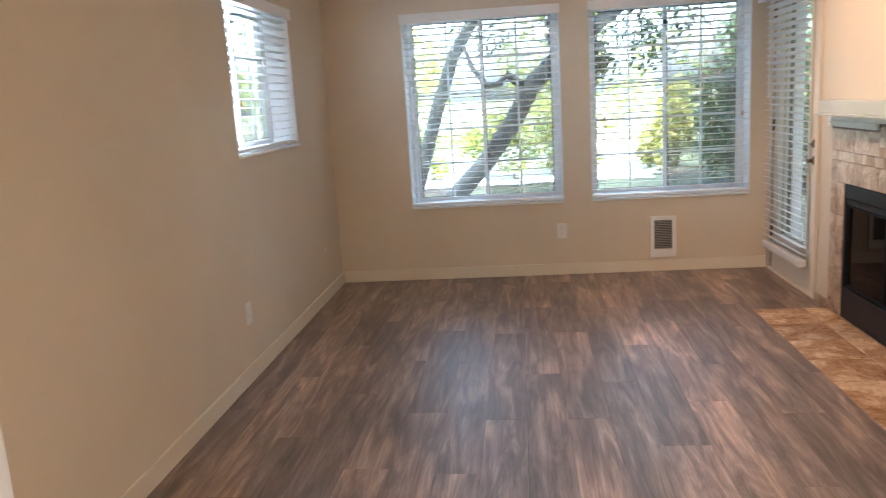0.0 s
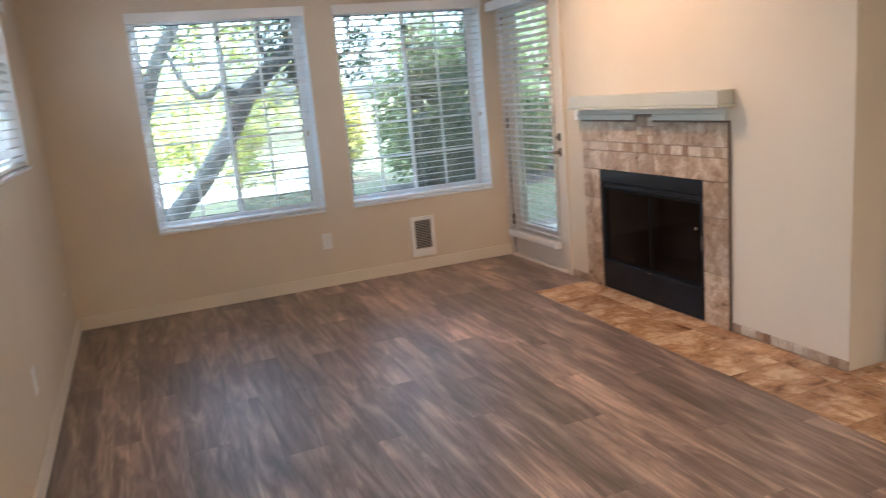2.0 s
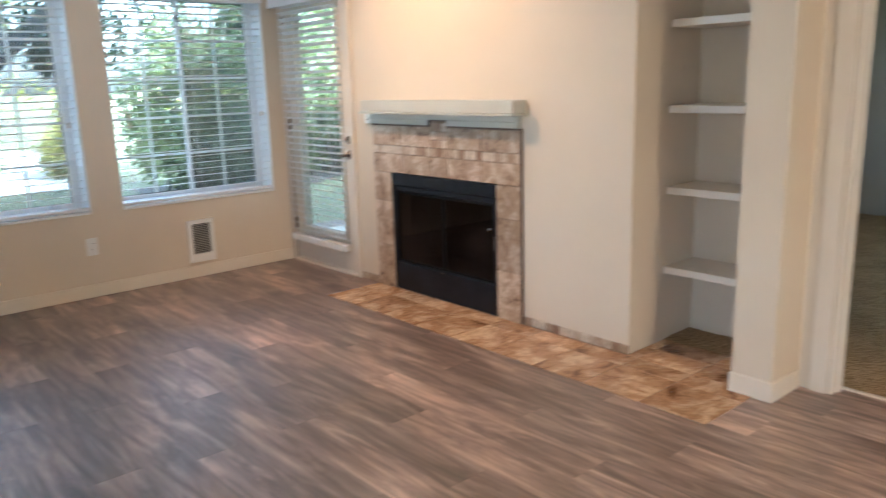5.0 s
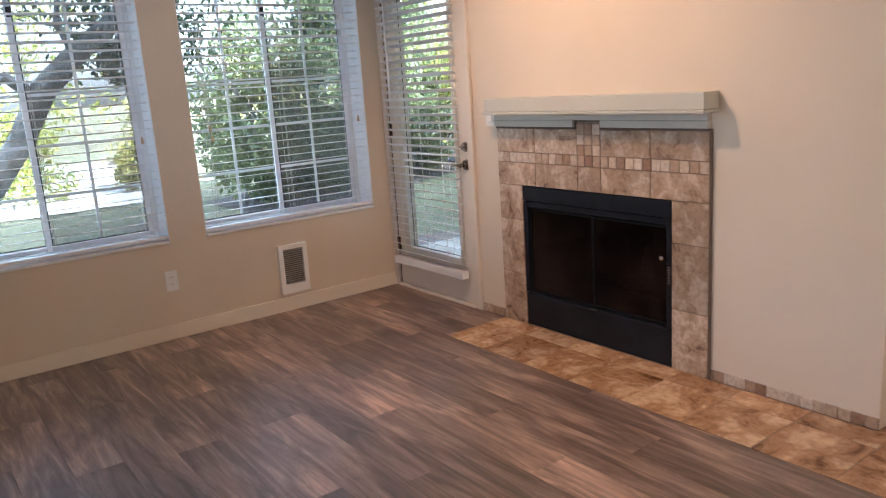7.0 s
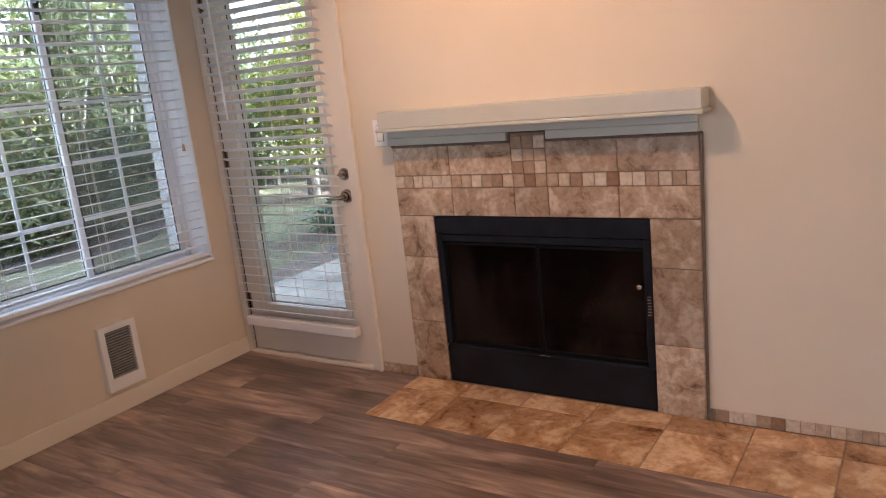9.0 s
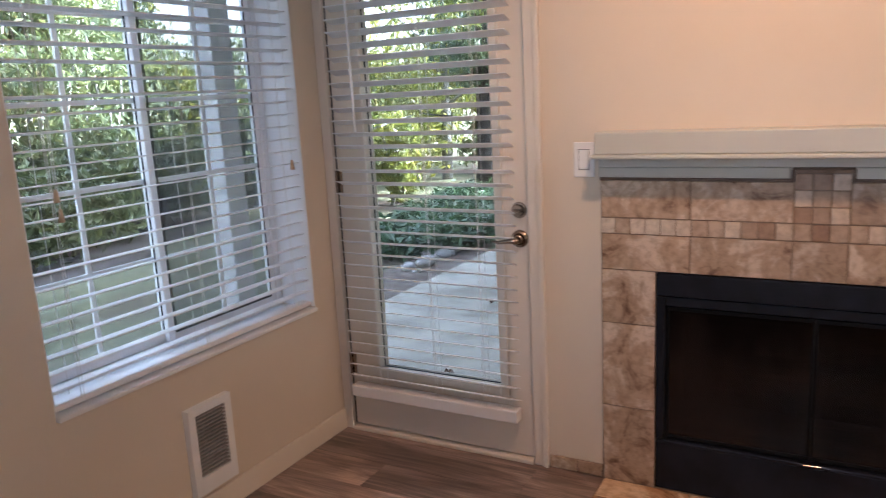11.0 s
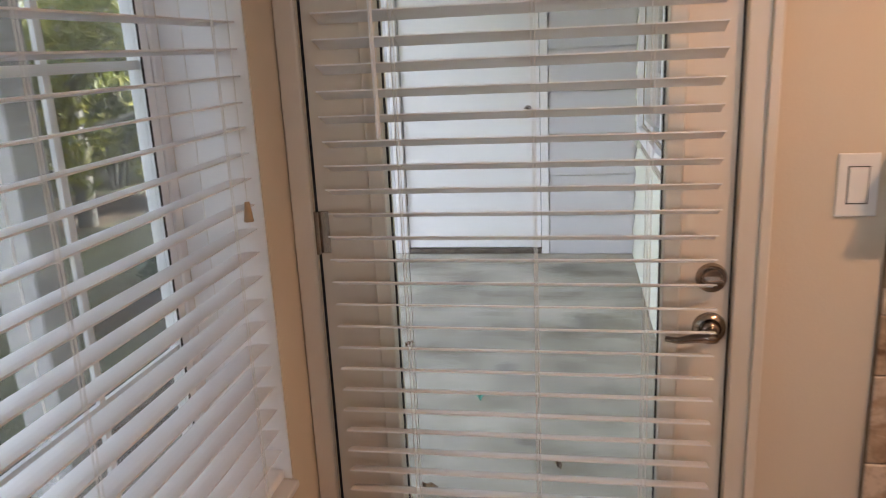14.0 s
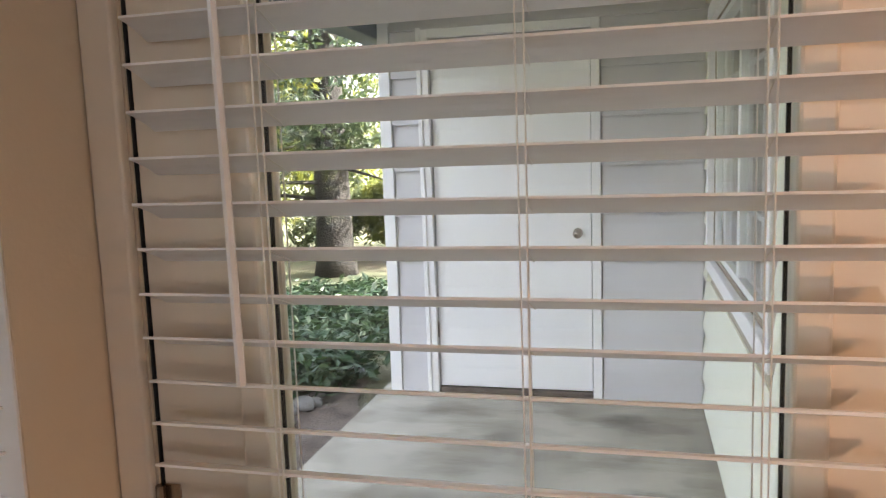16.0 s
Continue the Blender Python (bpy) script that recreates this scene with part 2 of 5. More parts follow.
HEARTH_TILE = tile_material("hearth_tile_glaze", (0.15, 0.07, 0.03), (0.45, 0.27, 0.145), (0.68, 0.49, 0.315), 0.24, 5.0)
WALL_TILE = tile_material("surround_tile_glaze", (0.15, 0.085, 0.050), (0.40, 0.295, 0.205), (0.56, 0.46, 0.365), 0.34, 8.0)


def mosaic_material():
    m, n, l, b = material("mosaic_glaze", 0.34)
    info = n.new("ShaderNodeObjectInfo")
    r = ramp(n, [(0.0, (0.24, 0.14, 0.085)), (0.25, (0.40, 0.29, 0.20)), (0.55, (0.50, 0.40, 0.30)), (1.0, (0.63, 0.55, 0.45))])
    l.new(info.outputs["Random"], r.inputs["Fac"])
    t = noise_tex(n, l, 45.0, 5.0, None, 0.6, seeded=True)
    fr = ramp(n, [(0.35, (0.72, 0.68, 0.64)), (0.6, (1.08, 1.06, 1.04))])
    l.new(t.outputs["Fac"], fr.inputs["Fac"])
    l.new(mix(n, l, r.outputs["Color"], fr.outputs["Color"], 0.8, "MULTIPLY"), b.inputs["Base Color"])
    bump(n, l, b, t.outputs["Fac"], 0.3, 0.0008)
    return m


MOSAIC = mosaic_material()


def concrete_material():
    m, n, l, b = material("patio_concrete", 0.78)
    big = noise_tex(n, l, 1.1, 6.0, None, 0.6)
    stain = noise_tex(n, l, 2.2, 5.0, (1.5, 1.0, 1.0), 0.6)
    fine = noise_tex(n, l, 70.0, 4.0)
    r = ramp(n, [(0.32, (0.33, 0.30, 0.25)), (0.68, (0.56, 0.52, 0.44))])
    l.new(big.outputs["Fac"], r.inputs["Fac"])
    s = ramp(n, [(0.30, (0.48, 0.46, 0.41)), (0.58, (1, 1, 1))])
    l.new(stain.outputs["Fac"], s.inputs["Fac"])
    c = mix(n, l, r.outputs["Color"], s.outputs["Color"], 0.95, "MULTIPLY")
    f = ramp(n, [(0.3, (0.8, 0.8, 0.8)), (0.7, (1.08, 1.08, 1.08))])
    l.new(fine.outputs["Fac"], f.inputs["Fac"])
    c = mix(n, l, c, f.outputs["Color"], 0.6, "MULTIPLY")
    # old oil spots and a drip trail with ragged edges
    tc, wob = n.new("ShaderNodeTexCoord"), noise_tex(n, l, 14.0, 4.0, None, 0.65)
    for spot_x, spot_y, size in ((1.79, -0.26, 0.085), (2.44, -0.63, 0.15), (2.30, -0.52, 0.06), (1.12, -0.40, 0.05), (3.1, 0.1, 0.11), (3.45, -0.55, 0.16)):
        d, a, k = n.new("ShaderNodeVectorMath"), n.new("ShaderNodeMath"), n.new("ShaderNodeMapRange")
        d.operation, a.operation = "DISTANCE", "MULTIPLY_ADD"
        d.inputs[1].default_value = (spot_x, spot_y, -0.03)
        l.new(tc.outputs["Object"], d.inputs[0])
        a.inputs[1].default_value = size * 1.6
        l.new(wob.outputs["Fac"], a.inputs[0])
        l.new(d.outputs["Value"], a.inputs[2])
        k.inputs["From Min"].default_value, k.inputs["From Max"].default_value = size * 0.9, size * 1.9
        k.inputs["To Min"].default_value, k.inputs["To Max"].default_value = 0.62, 0.0
        l.new(a.outputs[0], k.inputs["Value"])
        c = mix(n, l, c, (0.10, 0.095, 0.085), k.outputs[0])
    l.new(c, b.inputs["Base Color"])
    bump(n, l, b, fine.outputs["Fac"], 0.4, 0.002)
    return m


CONCRETE = concrete_material()


def carpet_material():
    m, n, l, b = material("tan_carpet", 0.95, 0.0, 0.1)
    t = noise_tex(n, l, 85.0, 4.0, None, 0.75)
    v = noise_tex(n, l, 3.0, 3.0)
    r = ramp(n, [(0.34, (0.12, 0.074, 0.036)), (0.5, (0.34, 0.235, 0.128)), (0.66, (0.58, 0.42, 0.25))])
    l.new(t.outputs["Fac"], r.inputs["Fac"])
    vr = ramp(n, [(0.3, (0.8, 0.8, 0.8)), (0.7, (1.15, 1.15, 1.15))])
    l.new(v.outputs["Fac"], vr.inputs["Fac"])
    l.new(mix(n, l, r.outputs["Color"], vr.outputs["Color"], 1.0, "MULTIPLY"), b.inputs["Base Color"])
    bump(n, l, b, t.outputs["Fac"], 1.0, 0.008)
    return m


CARPET = carpet_material()


def ground_material():
    m, n, l, b = material("lawn_ground", 0.95, 0.0, 0.15)
    big = noise_tex(n, l, 0.35, 4.0)
    fine = noise_tex(n, l, 26.0, 6.0, None, 0.7)
    g = ramp(n, [(0.32, (0.075, 0.080, 0.048)), (0.52, (0.150, 0.155, 0.094)), (0.72, (0.26, 0.25, 0.165))])
    l.new(fine.outputs["Fac"], g.inputs["Fac"])
    d = ramp(n, [(0.32, (0.055, 0.042, 0.032)), (0.7, (0.15, 0.12, 0.095))])
    l.new(fine.outputs["Fac"], d.inputs["Fac"])
    f = ramp(n, [(0.50, (0, 0, 0)), (0.62, (1, 1, 1))])
    l.new(big.outputs["Fac"], f.inputs["Fac"])
    l.new(mix(n, l, g.outputs["Color"], d.outputs["Color"], f.outputs["Color"]), b.inputs["Base Color"])
    bump(n, l, b, fine.outputs["Fac"], 1.0, 0.03)
    return m


GROUND = ground_material()
DIRT = mottled("bark_mulch", (0.075, 0.055, 0.042), (0.17, 0.135, 0.11), 8.0, 0.95, 45.0, 0.012, 1.0)

# mulch darkened so that its colour also holds the shade under the hedge
MULCH_SHADE = mottled("dark_mulch_shade", (0.022, 0.018, 0.014), (0.060, 0.048, 0.038), 9.0, 0.95, 45.0, 0.012, 1.0)


def leaf_material(name, a, b_, c, glow=0.45, seed_scale=3.0):
    m = bpy.data.materials.new(name)
    m.use_nodes = True
    n, l = m.node_tree.nodes, m.node_tree.links
    b = n["Principled BSDF"]
    b.inputs["Roughness"].default_value = 0.42
    t = noise_tex(n, l, seed_scale, 3.0)
    r = ramp(n, [(0.34, a), (0.5, b_), (0.66, c)])
    l.new(t.outputs["Fac"], r.inputs["Fac"])
    l.new(r.outputs["Color"], b.inputs["Base Color"])
    tl, mx = n.new("ShaderNodeBsdfTranslucent"), n.new("ShaderNodeMixShader")
    l.new(mix(n, l, r.outputs["Color"], (1.5, 1.45, 0.7), 0.5, "MULTIPLY"), tl.inputs["Color"])
    mx.inputs[0].default_value = glow
    l.new(b.outputs[0], mx.inputs[1])
    l.new(tl.outputs[0], mx.inputs[2])
    l.new(mx.outputs[0], n["Material Output"].inputs["Surface"])
    return m


LEAF_DARK = leaf_material("laurel_leaf", (0.070, 0.095, 0.052), (0.125, 0.155, 0.078), (0.21, 0.24, 0.12))
LEAF_MID = leaf_material("tree_leaf", (0.09, 0.12, 0.028), (0.19, 0.21, 0.048), (0.34, 0.33, 0.085))
LEAF_YELLOW = leaf_material("yellow_leaf", (0.16, 0.17, 0.055), (0.26, 0.245, 0.07), (0.36, 0.33, 0.12))
LEAF_IVY = leaf_material("ivy_leaf", (0.03, 0.066, 0.034), (0.05, 0.098, 0.048), (0.09, 0.14, 0.068), 0.25)
LEAF_FIR = leaf_material("conifer_spray", (0.035, 0.060, 0.032), (0.06, 0.09, 0.045), (0.11, 0.14, 0.07), 0.3)
BARK = mottled("grey_bark", (0.15, 0.15, 0.142), (0.28, 0.275, 0.26), 7.0, 0.9, 30.0, 0.02, 1.0)
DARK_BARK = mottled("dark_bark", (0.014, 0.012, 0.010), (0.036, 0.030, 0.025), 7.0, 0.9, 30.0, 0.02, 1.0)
DRY_LEAF = mottled("dry_leaf", (0.10, 0.06, 0.03), (0.17, 0.10, 0.05), 40.0, 0.8)


# ------------------------------------------------------------------ building helpers
def box(bm, x0, x1, y0, y1, z0, z1, bev=0.0, seg=1):
    xs, ys, zs = sorted((x0, x1)), sorted((y0, y1)), sorted((z0, z1))
    v = [bm.verts.new((x, y, z)) for x in xs for y in ys for z in zs]
    f = [bm.faces.new([v[i] for i in q]) for q in ((0, 1, 3, 2), (4, 6, 7, 5), (0, 4, 5, 1), (2, 3, 7, 6), (0, 2, 6, 4), (1, 5, 7, 3))]
    if bev > 0:
        edges = list({e for q in f for e in q.edges})
        bmesh.ops.bevel(bm, geom=edges, offset=bev, segments=seg, affect="EDGES", profile=0.5)
    return bm


def disc(bm, centre, axis, r0, r1, length, n=24, cap=True):
    """A round, tapered piece along an axis, from centre."""
    a = Vector(axis).normalized()
    u = a.orthogonal().normalized()
    w = a.cross(u)
    c = Vector(centre)
    rings = []
    for r, d in ((r0, 0.0), (r1, length)):
        rings.append([bm.verts.new(c + a * d + (u * math.cos(2 * math.pi * i / n) + w * math.sin(2 * math.pi * i / n)) * r) for i in range(n)])
    for i in range(n):
        bm.faces.new((rings[0][i], rings[0][(i + 1) % n], rings[1][(i + 1) % n], rings[1][i]))
    if cap:
        bm.faces.new(rings[0][::-1])
        bm.faces.new(rings[1])
    return bm


def tube(bm, points, radii, n=8):
    """A bent, tapered tube through points."""
    pts = [Vector(p) for p in points]
    rings = []
    u = None
    for i, p in enumerate(pts):
        d = (pts[min(i + 1, len(pts) - 1)] - pts[max(i - 1, 0)]).normalized()
        u = d.orthogonal().normalized() if u is None else (u - d * u.dot(d)).normalized()
        w = d.cross(u)
        rings.append([bm.verts.new(p + (u * math.cos(2 * math.pi * k / n) + w * math.sin(2 * math.pi * k / n)) * radii[i]) for k in range(n)])
    for a, b in zip(rings, rings[1:]):
        for k in range(n):
            bm.faces.new((a[k], a[(k + 1) % n], b[(k + 1) % n], b[k]))
    bm.faces.new(rings[0][::-1])
    bm.faces.new(rings[-1])
    return bm


def mesh_of(bm, name, mat, smooth=False):
    bmesh.ops.recalc_face_normals(bm, faces=bm.faces[:])
    me = bpy.data.meshes.new(name)
    bm.to_mesh(me)
    bm.free()
    me.materials.append(mat)
    if smooth:
        for p in me.polygons:
            p.use_smooth = True
    return me


def solid(name, bm, mat, label="", category="", kind="", group="", smooth=False):
    return tagged(new(name, mesh_of(bm, name, mat, smooth)), label, category, group, kind)


def thing(name, m, label, category, group="", kind=""):
    ob = new(name)
    ob.empty_display_size = 0.1
    ob.matrix_basis = m
    return tagged(ob, label, category, group, kind)


def part(parent, name, bm, mat, label="", smooth=False, m=None):
    """A part, built in its parent's own axes."""
    ob = new(name, bm if isinstance(bm, bpy.types.Mesh) else mesh_of(bm, name, mat, smooth))
    ob.parent = parent
    if m is not None:
        ob.matrix_basis = m
    return tagged(ob, label)


def cells(bm, spans, holes, to_world):
    """A slab over (u, v) with holes cut right through; spans: u0, u1, v0, v1, w0, w1."""
    u0, u1, v0, v1, w0, w1 = spans
    us = sorted({u0, u1, *[h[i] for h in holes for i in (0, 1)]})
    vs = sorted({v0, v1, *[h[i] for h in holes for i in (2, 3)]})

    def full(i, j):
        if not (0 <= i < len(us) - 1 and 0 <= j < len(vs) - 1):
            return False
        cu, cv = (us[i] + us[i + 1]) / 2, (vs[j] + vs[j + 1]) / 2
        return not any(h[0] < cu < h[1] and h[2] < cv < h[3] for h in holes)

    def quad(*p):
        bm.faces.new([bm.verts.new(to_world(*q)) for q in p])

    for i in range(len(us) - 1):
        for j in range(len(vs) - 1):
            if not full(i, j):
                continue
            a, b, c, d = us[i], us[i + 1], vs[j], vs[j + 1]
            for w in (w0, w1):
                quad((a, c, w), (b, c, w), (b, d, w), (a, d, w))
            for (di, dj), e in (((-1, 0), ((a, c), (a, d))), ((1, 0), ((b, c), (b, d))), ((0, -1), ((a, c), (b, c))), ((0, 1), ((a, d), (b, d)))):
                if not full(i + di, j + dj):
                    quad((*e[0], w0), (*e[0], w1), (*e[1], w1), (*e[1], w0))
    bmesh.ops.remove_doubles(bm, verts=bm.verts[:], dist=1e-5)
    return bm


def wall_x(name, x0, x1, y0, y1, z0, z1, holes, mat, label):
    """A wall that stands across x, from y0 to y1. holes: y0, y1, z0, z1."""
    return solid(name, cells(bmesh.new(), (y0, y1, z0, z1, x0, x1), holes, lambda u, v, w: (w, u, v)), mat, label, "wall", "structure")


def wall_y(name, y0, y1, x0, x1, z0, z1, holes, mat, label):
    return solid(name, cells(bmesh.new(), (x0, x1, z0, z1, y0, y1), holes, lambda u, v, w: (u, w, v)), mat, label, "wall", "structure")


# ------------------------------------------------------------------ the plan
LEFT = -3.265          # window side wall
BACK_Y = -8.6          # behind the walk
LEFT_END = -3.97       # outside corner of the side wall
W1 = (-2.668, -1.503)
W2 = (-1.294, -0.146)
WZ = (0.560, 2.015)
SW = (-1.965, -0.875)
SWZ = (1.145, 2.005)
DOOR = (-0.876, -0.046)
DOOR_TOP = 2.045
BED_DOOR = (-4.80, -4.055)
NICHE = (-3.745, -3.18)
FB = (-2.283, -1.325)  # firebox opening
FB_TOP = 0.776

wall_y("wall_window", 0.0, 0.225, LEFT - 0.225, 0.14, 0, CEIL, [(*W1, *WZ), (*W2, *WZ)], PAINT, "beige painted plaster wall with two window openings")
wall_x("wall_side", LEFT - 0.225, LEFT, LEFT_END, 0.0, 0, CEIL, [(*SW, *SWZ)], PAINT, "beige painted plaster side wall with a small window")
wall_x("wall_column", -0.056, 0.195, -3.925, NICHE[0], 0, CEIL, [], PAINT, "cream painted wall end beside the niche")
wall_x("wall_fireplace", 0.0, 0.14, NICHE[1], 0.0, 0, CEIL, [(*DOOR, 0, DOOR_TOP), (FB[0] - 0.004, FB[1] + 0.004, 0, FB_TOP + 0.004)], PAINT, "light beige painted wall round the fireplace")
wall_x("wall_bedroom_door", 0.195, 0.295, -4.955, -3.905, 0, CEIL, [(*BED_DOOR, 0, 2.03)], PAINT, "beige recessed wall with an open bedroom doorway")
wall_x("wall_hall", 0.02, 0.295, BACK_Y, -4.955, 0, CEIL, [], PAINT, "beige painted wall beside the bedroom doorway")
wall_y("wall_end", BACK_Y - 0.14, BACK_Y, -6.0, 0.295, 0, CEIL, [], PAINT, "plain beige end wall")
# the opening is assumed, cut to go with the added dining fill
wall_x("wall_kitchen", -6.14, -6.0, BACK_Y, LEFT_END, 0, CEIL, [(-6.95, -5.05, 0.45, 2.05)], PAINT, "plain beige kitchen side wall with an added, unseen window opening")
wall_y("wall_return", LEFT_END, LEFT_END + 0.14, -6.0, LEFT - 0.225, 0, CEIL, [], PAINT, "plain beige return wall")
bm = bmesh.new()
box(bm, 0.14, 0.56, NICHE[1], NICHE[1] + 0.05, 0, CEIL)
box(bm, 0.195, 0.56, NICHE[0] - 0.05, NICHE[0], 0, CEIL)
box(bm, 0.56, 0.62, NICHE[0] - 0.05, NICHE[1] + 0.05, 0, CEIL)
solid("wall_niche", bm, PAINT, "beige painted sides and back of the shelf niche", "wall", "structure")
bm = bmesh.new()
box(bm, -6.14, 4.9, BACK_Y - 0.14, 0.225, CEIL, CEIL + 0.12)
solid("ceiling", bm, CEILING_PAINT, "off-white textured ceiling", "ceiling", "structure")

# subfloor, then planks and tiles on it
bm = bmesh.new()
box(bm, -6.0, 0.295, BACK_Y, LEFT_END, -0.12, -0.004)
box(bm, LEFT - 0.22, 0.295, LEFT_END, 0.14, -0.12, -0.004)
floor = solid("floor", bm, DARK, "dark brown wood-look vinyl plank floor", "floor", "structure")

# bedroom shell
BX = 4.62
wall_x("wall_bedroom_far", BX, BX + 0.12, -6.3, -0.98, 0, CEIL, [], BED_PAINT_DIM, "dim bedroom wall, its shade put into the paint")
BW = (1.64, 3.52, 0.90, 2.12)
wall_y("wall_bedroom_patio", -1.13, -1.005, 0.14, BX + 0.12, -0.1, 2.62, [BW], BED_PAINT_DIM, "bedroom outer wall with a window to the patio")
# out of view; its opening is added to let daylight into the bedroom
wall_y("wall_bedroom_end", -6.42, -6.3, 0.295, BX + 0.12, 0, CEIL, [(2.7, 3.6, 0.9, 2.1)], BED_PAINT_DIM, "unseen bedroom wall with an opening added for daylight")
bm = bmesh.new()
rnd = random.Random(5)
gx = [0.30 + (BX - 0.30) * i / 110 for i in range(111)]
gy = [-6.3 + 5.2 * j / 130 for j in range(131)]
grid = [[bm.verts.new((x, y, 0.004 + rnd.uniform(0, 0.009))) for y in gy] for x in gx]
for i in range(110):
    for j in range(130):
        bm.faces.new((grid[i][j], grid[i + 1][j], grid[i + 1][j + 1], grid[i][j + 1]))
solid("carpet", bm, CARPET, "tan speckled cut-pile bedroom carpet", "carpet", "structure", smooth=True)
bm = bmesh.new()
box(bm, 0.285, 0.31, BED_DOOR[0], BED_DOOR[1], -0.003, 0.006, 0.002)
solid("threshold_strip", bm, TRIM, "thin pale threshold strip at the carpet edge", "threshold", "structure")
bm = bmesh.new()
box(bm, 0.30, BX, -6.3, -0.98, -0.12, 0.0)
solid("floor_bedroom", bm, DARK, "bedroom subfloor under the carpet", "floor", "structure")


# ------------------------------------------------------------------ trim
def baseboard(name, x0, x1, y0, y1):
    b = bmesh.new()
    box(b, x0, x1, y0, y1, 0.0, 0.088, 0.004, 2)
    return solid(name, b, BASE_PAINT, "painted cream baseboard along the wall foot", "baseboard", "structure")


baseboard("baseboard_window", LEFT + 0.014, -0.016, -0.014, -0.001)
baseboard("baseboard_side", LEFT + 0.001, LEFT + 0.015, LEFT_END - 0.001, -0.001)
baseboard("baseboard_side_end", LEFT - 0.14, LEFT + 0.015, LEFT_END - 0.015, LEFT_END - 0.002)
baseboard("baseboard_column", -0.071, -0.057, -3.939, NICHE[0] + 0.004)
baseboard("baseboard_column_side", -0.056, 0.166, -3.939, -3.926)
baseboard("baseboard_hall", 0.005, 0.019, BACK_Y, -4.945)


bm = bmesh.new()
box(bm, 0.178, 0.194, BED_DOOR[1] + 0.004, BED_DOOR[1] + 0.075, 0.0, 2.095, 0.004, 2)
box(bm, 0.178, 0.194, BED_DOOR[0] - 0.090, BED_DOOR[0] - 0.004, 0.0, 2.095, 0.004, 2)
box(bm, 0.178, 0.194, BED_DOOR[0] - 0.004, BED_DOOR[1] + 0.004, 2.035, 2.095, 0.004, 2)
casing = thing("door_2", pose(0.19, -4.445, 0), "cream painted casing and jamb of the open doorway", "door frame", kind="structure")
me = mesh_of(bm, "casing", TRIM)
me.transform(casing.matrix_basis.inverted())
part(casing, "casing", me, TRIM)
bm = bmesh.new()
for a, b in ((BED_DOOR[1] - 0.018, BED_DOOR[1] - 0.001), (BED_DOOR[0] + 0.001, BED_DOOR[0] + 0.018)):
    box(bm, 0.190, 0.30, a, b, 0, 2.02, 0.002)
box(bm, 0.190, 0.30, BED_DOOR[0] + 0.018, BED_DOOR[1] - 0.018, 2.008, 2.025, 0.002)
box(bm, 0.235, 0.262, BED_DOOR[0] + 0.0185, BED_DOOR[0] + 0.030, 0, 2.0, 0.002)
box(bm, 0.235, 0.262, BED_DOOR[1] - 0.030, BED_DOOR[1] - 0.0185, 0, 2.0, 0.002)
me = mesh_of(bm, "jamb", TRIM)
me.transform(casing.matrix_basis.inverted())
part(casing, "jamb", me, TRIM)
for z in (0.35, 1.03, 1.72):
    bm = bmesh.new()
    box(bm, 0.263, 0.296, BED_DOOR[0] + 0.0185, BED_DOOR[0] + 0.0215, z, z + 0.09, 0.001)
    disc(bm, (0.297, BED_DOOR[0] + 0.024, z), (0, 0, 1), 0.006, 0.006, 0.09, 10)
    me = mesh_of(bm, "hinge", NICKEL)
    me.transform(casing.matrix_basis.inverted())
    part(casing, "hinge", me, NICKEL, "dull metal hinge")
bm = bmesh.new()
box(bm, 0.235, 0.27, BED_DOOR[1] - 0.0215, BED_DOOR[1] - 0.0185, 0.90, 0.955, 0.001)
me = mesh_of(bm, "strike_plate", NICKEL)
me.transform(casing.matrix_basis.inverted())
part(casing, "strike_plate", me, NICKEL, "small metal strike plate")

# shelves in the niche
sh = bmesh.new()
box(sh, 0.0, 0.28, -(NICHE[1] - NICHE[0]) / 2 + 0.003, (NICHE[1] - NICHE[0]) / 2 - 0.003, -0.036, 0.0, 0.003, 2)
sh_mesh = mesh_of(sh, "shelf", TRIM)
for z in (0.403, 0.809, 1.206, 1.607, 2.01):
    ob = tagged(new("niche_shelf", sh_mesh), "cream painted wooden shelf fixed in the niche", "shelf", "shelves in the niche")
    ob.matrix_world = pose(0.279, (NICHE[0] + NICHE[1]) / 2, z)


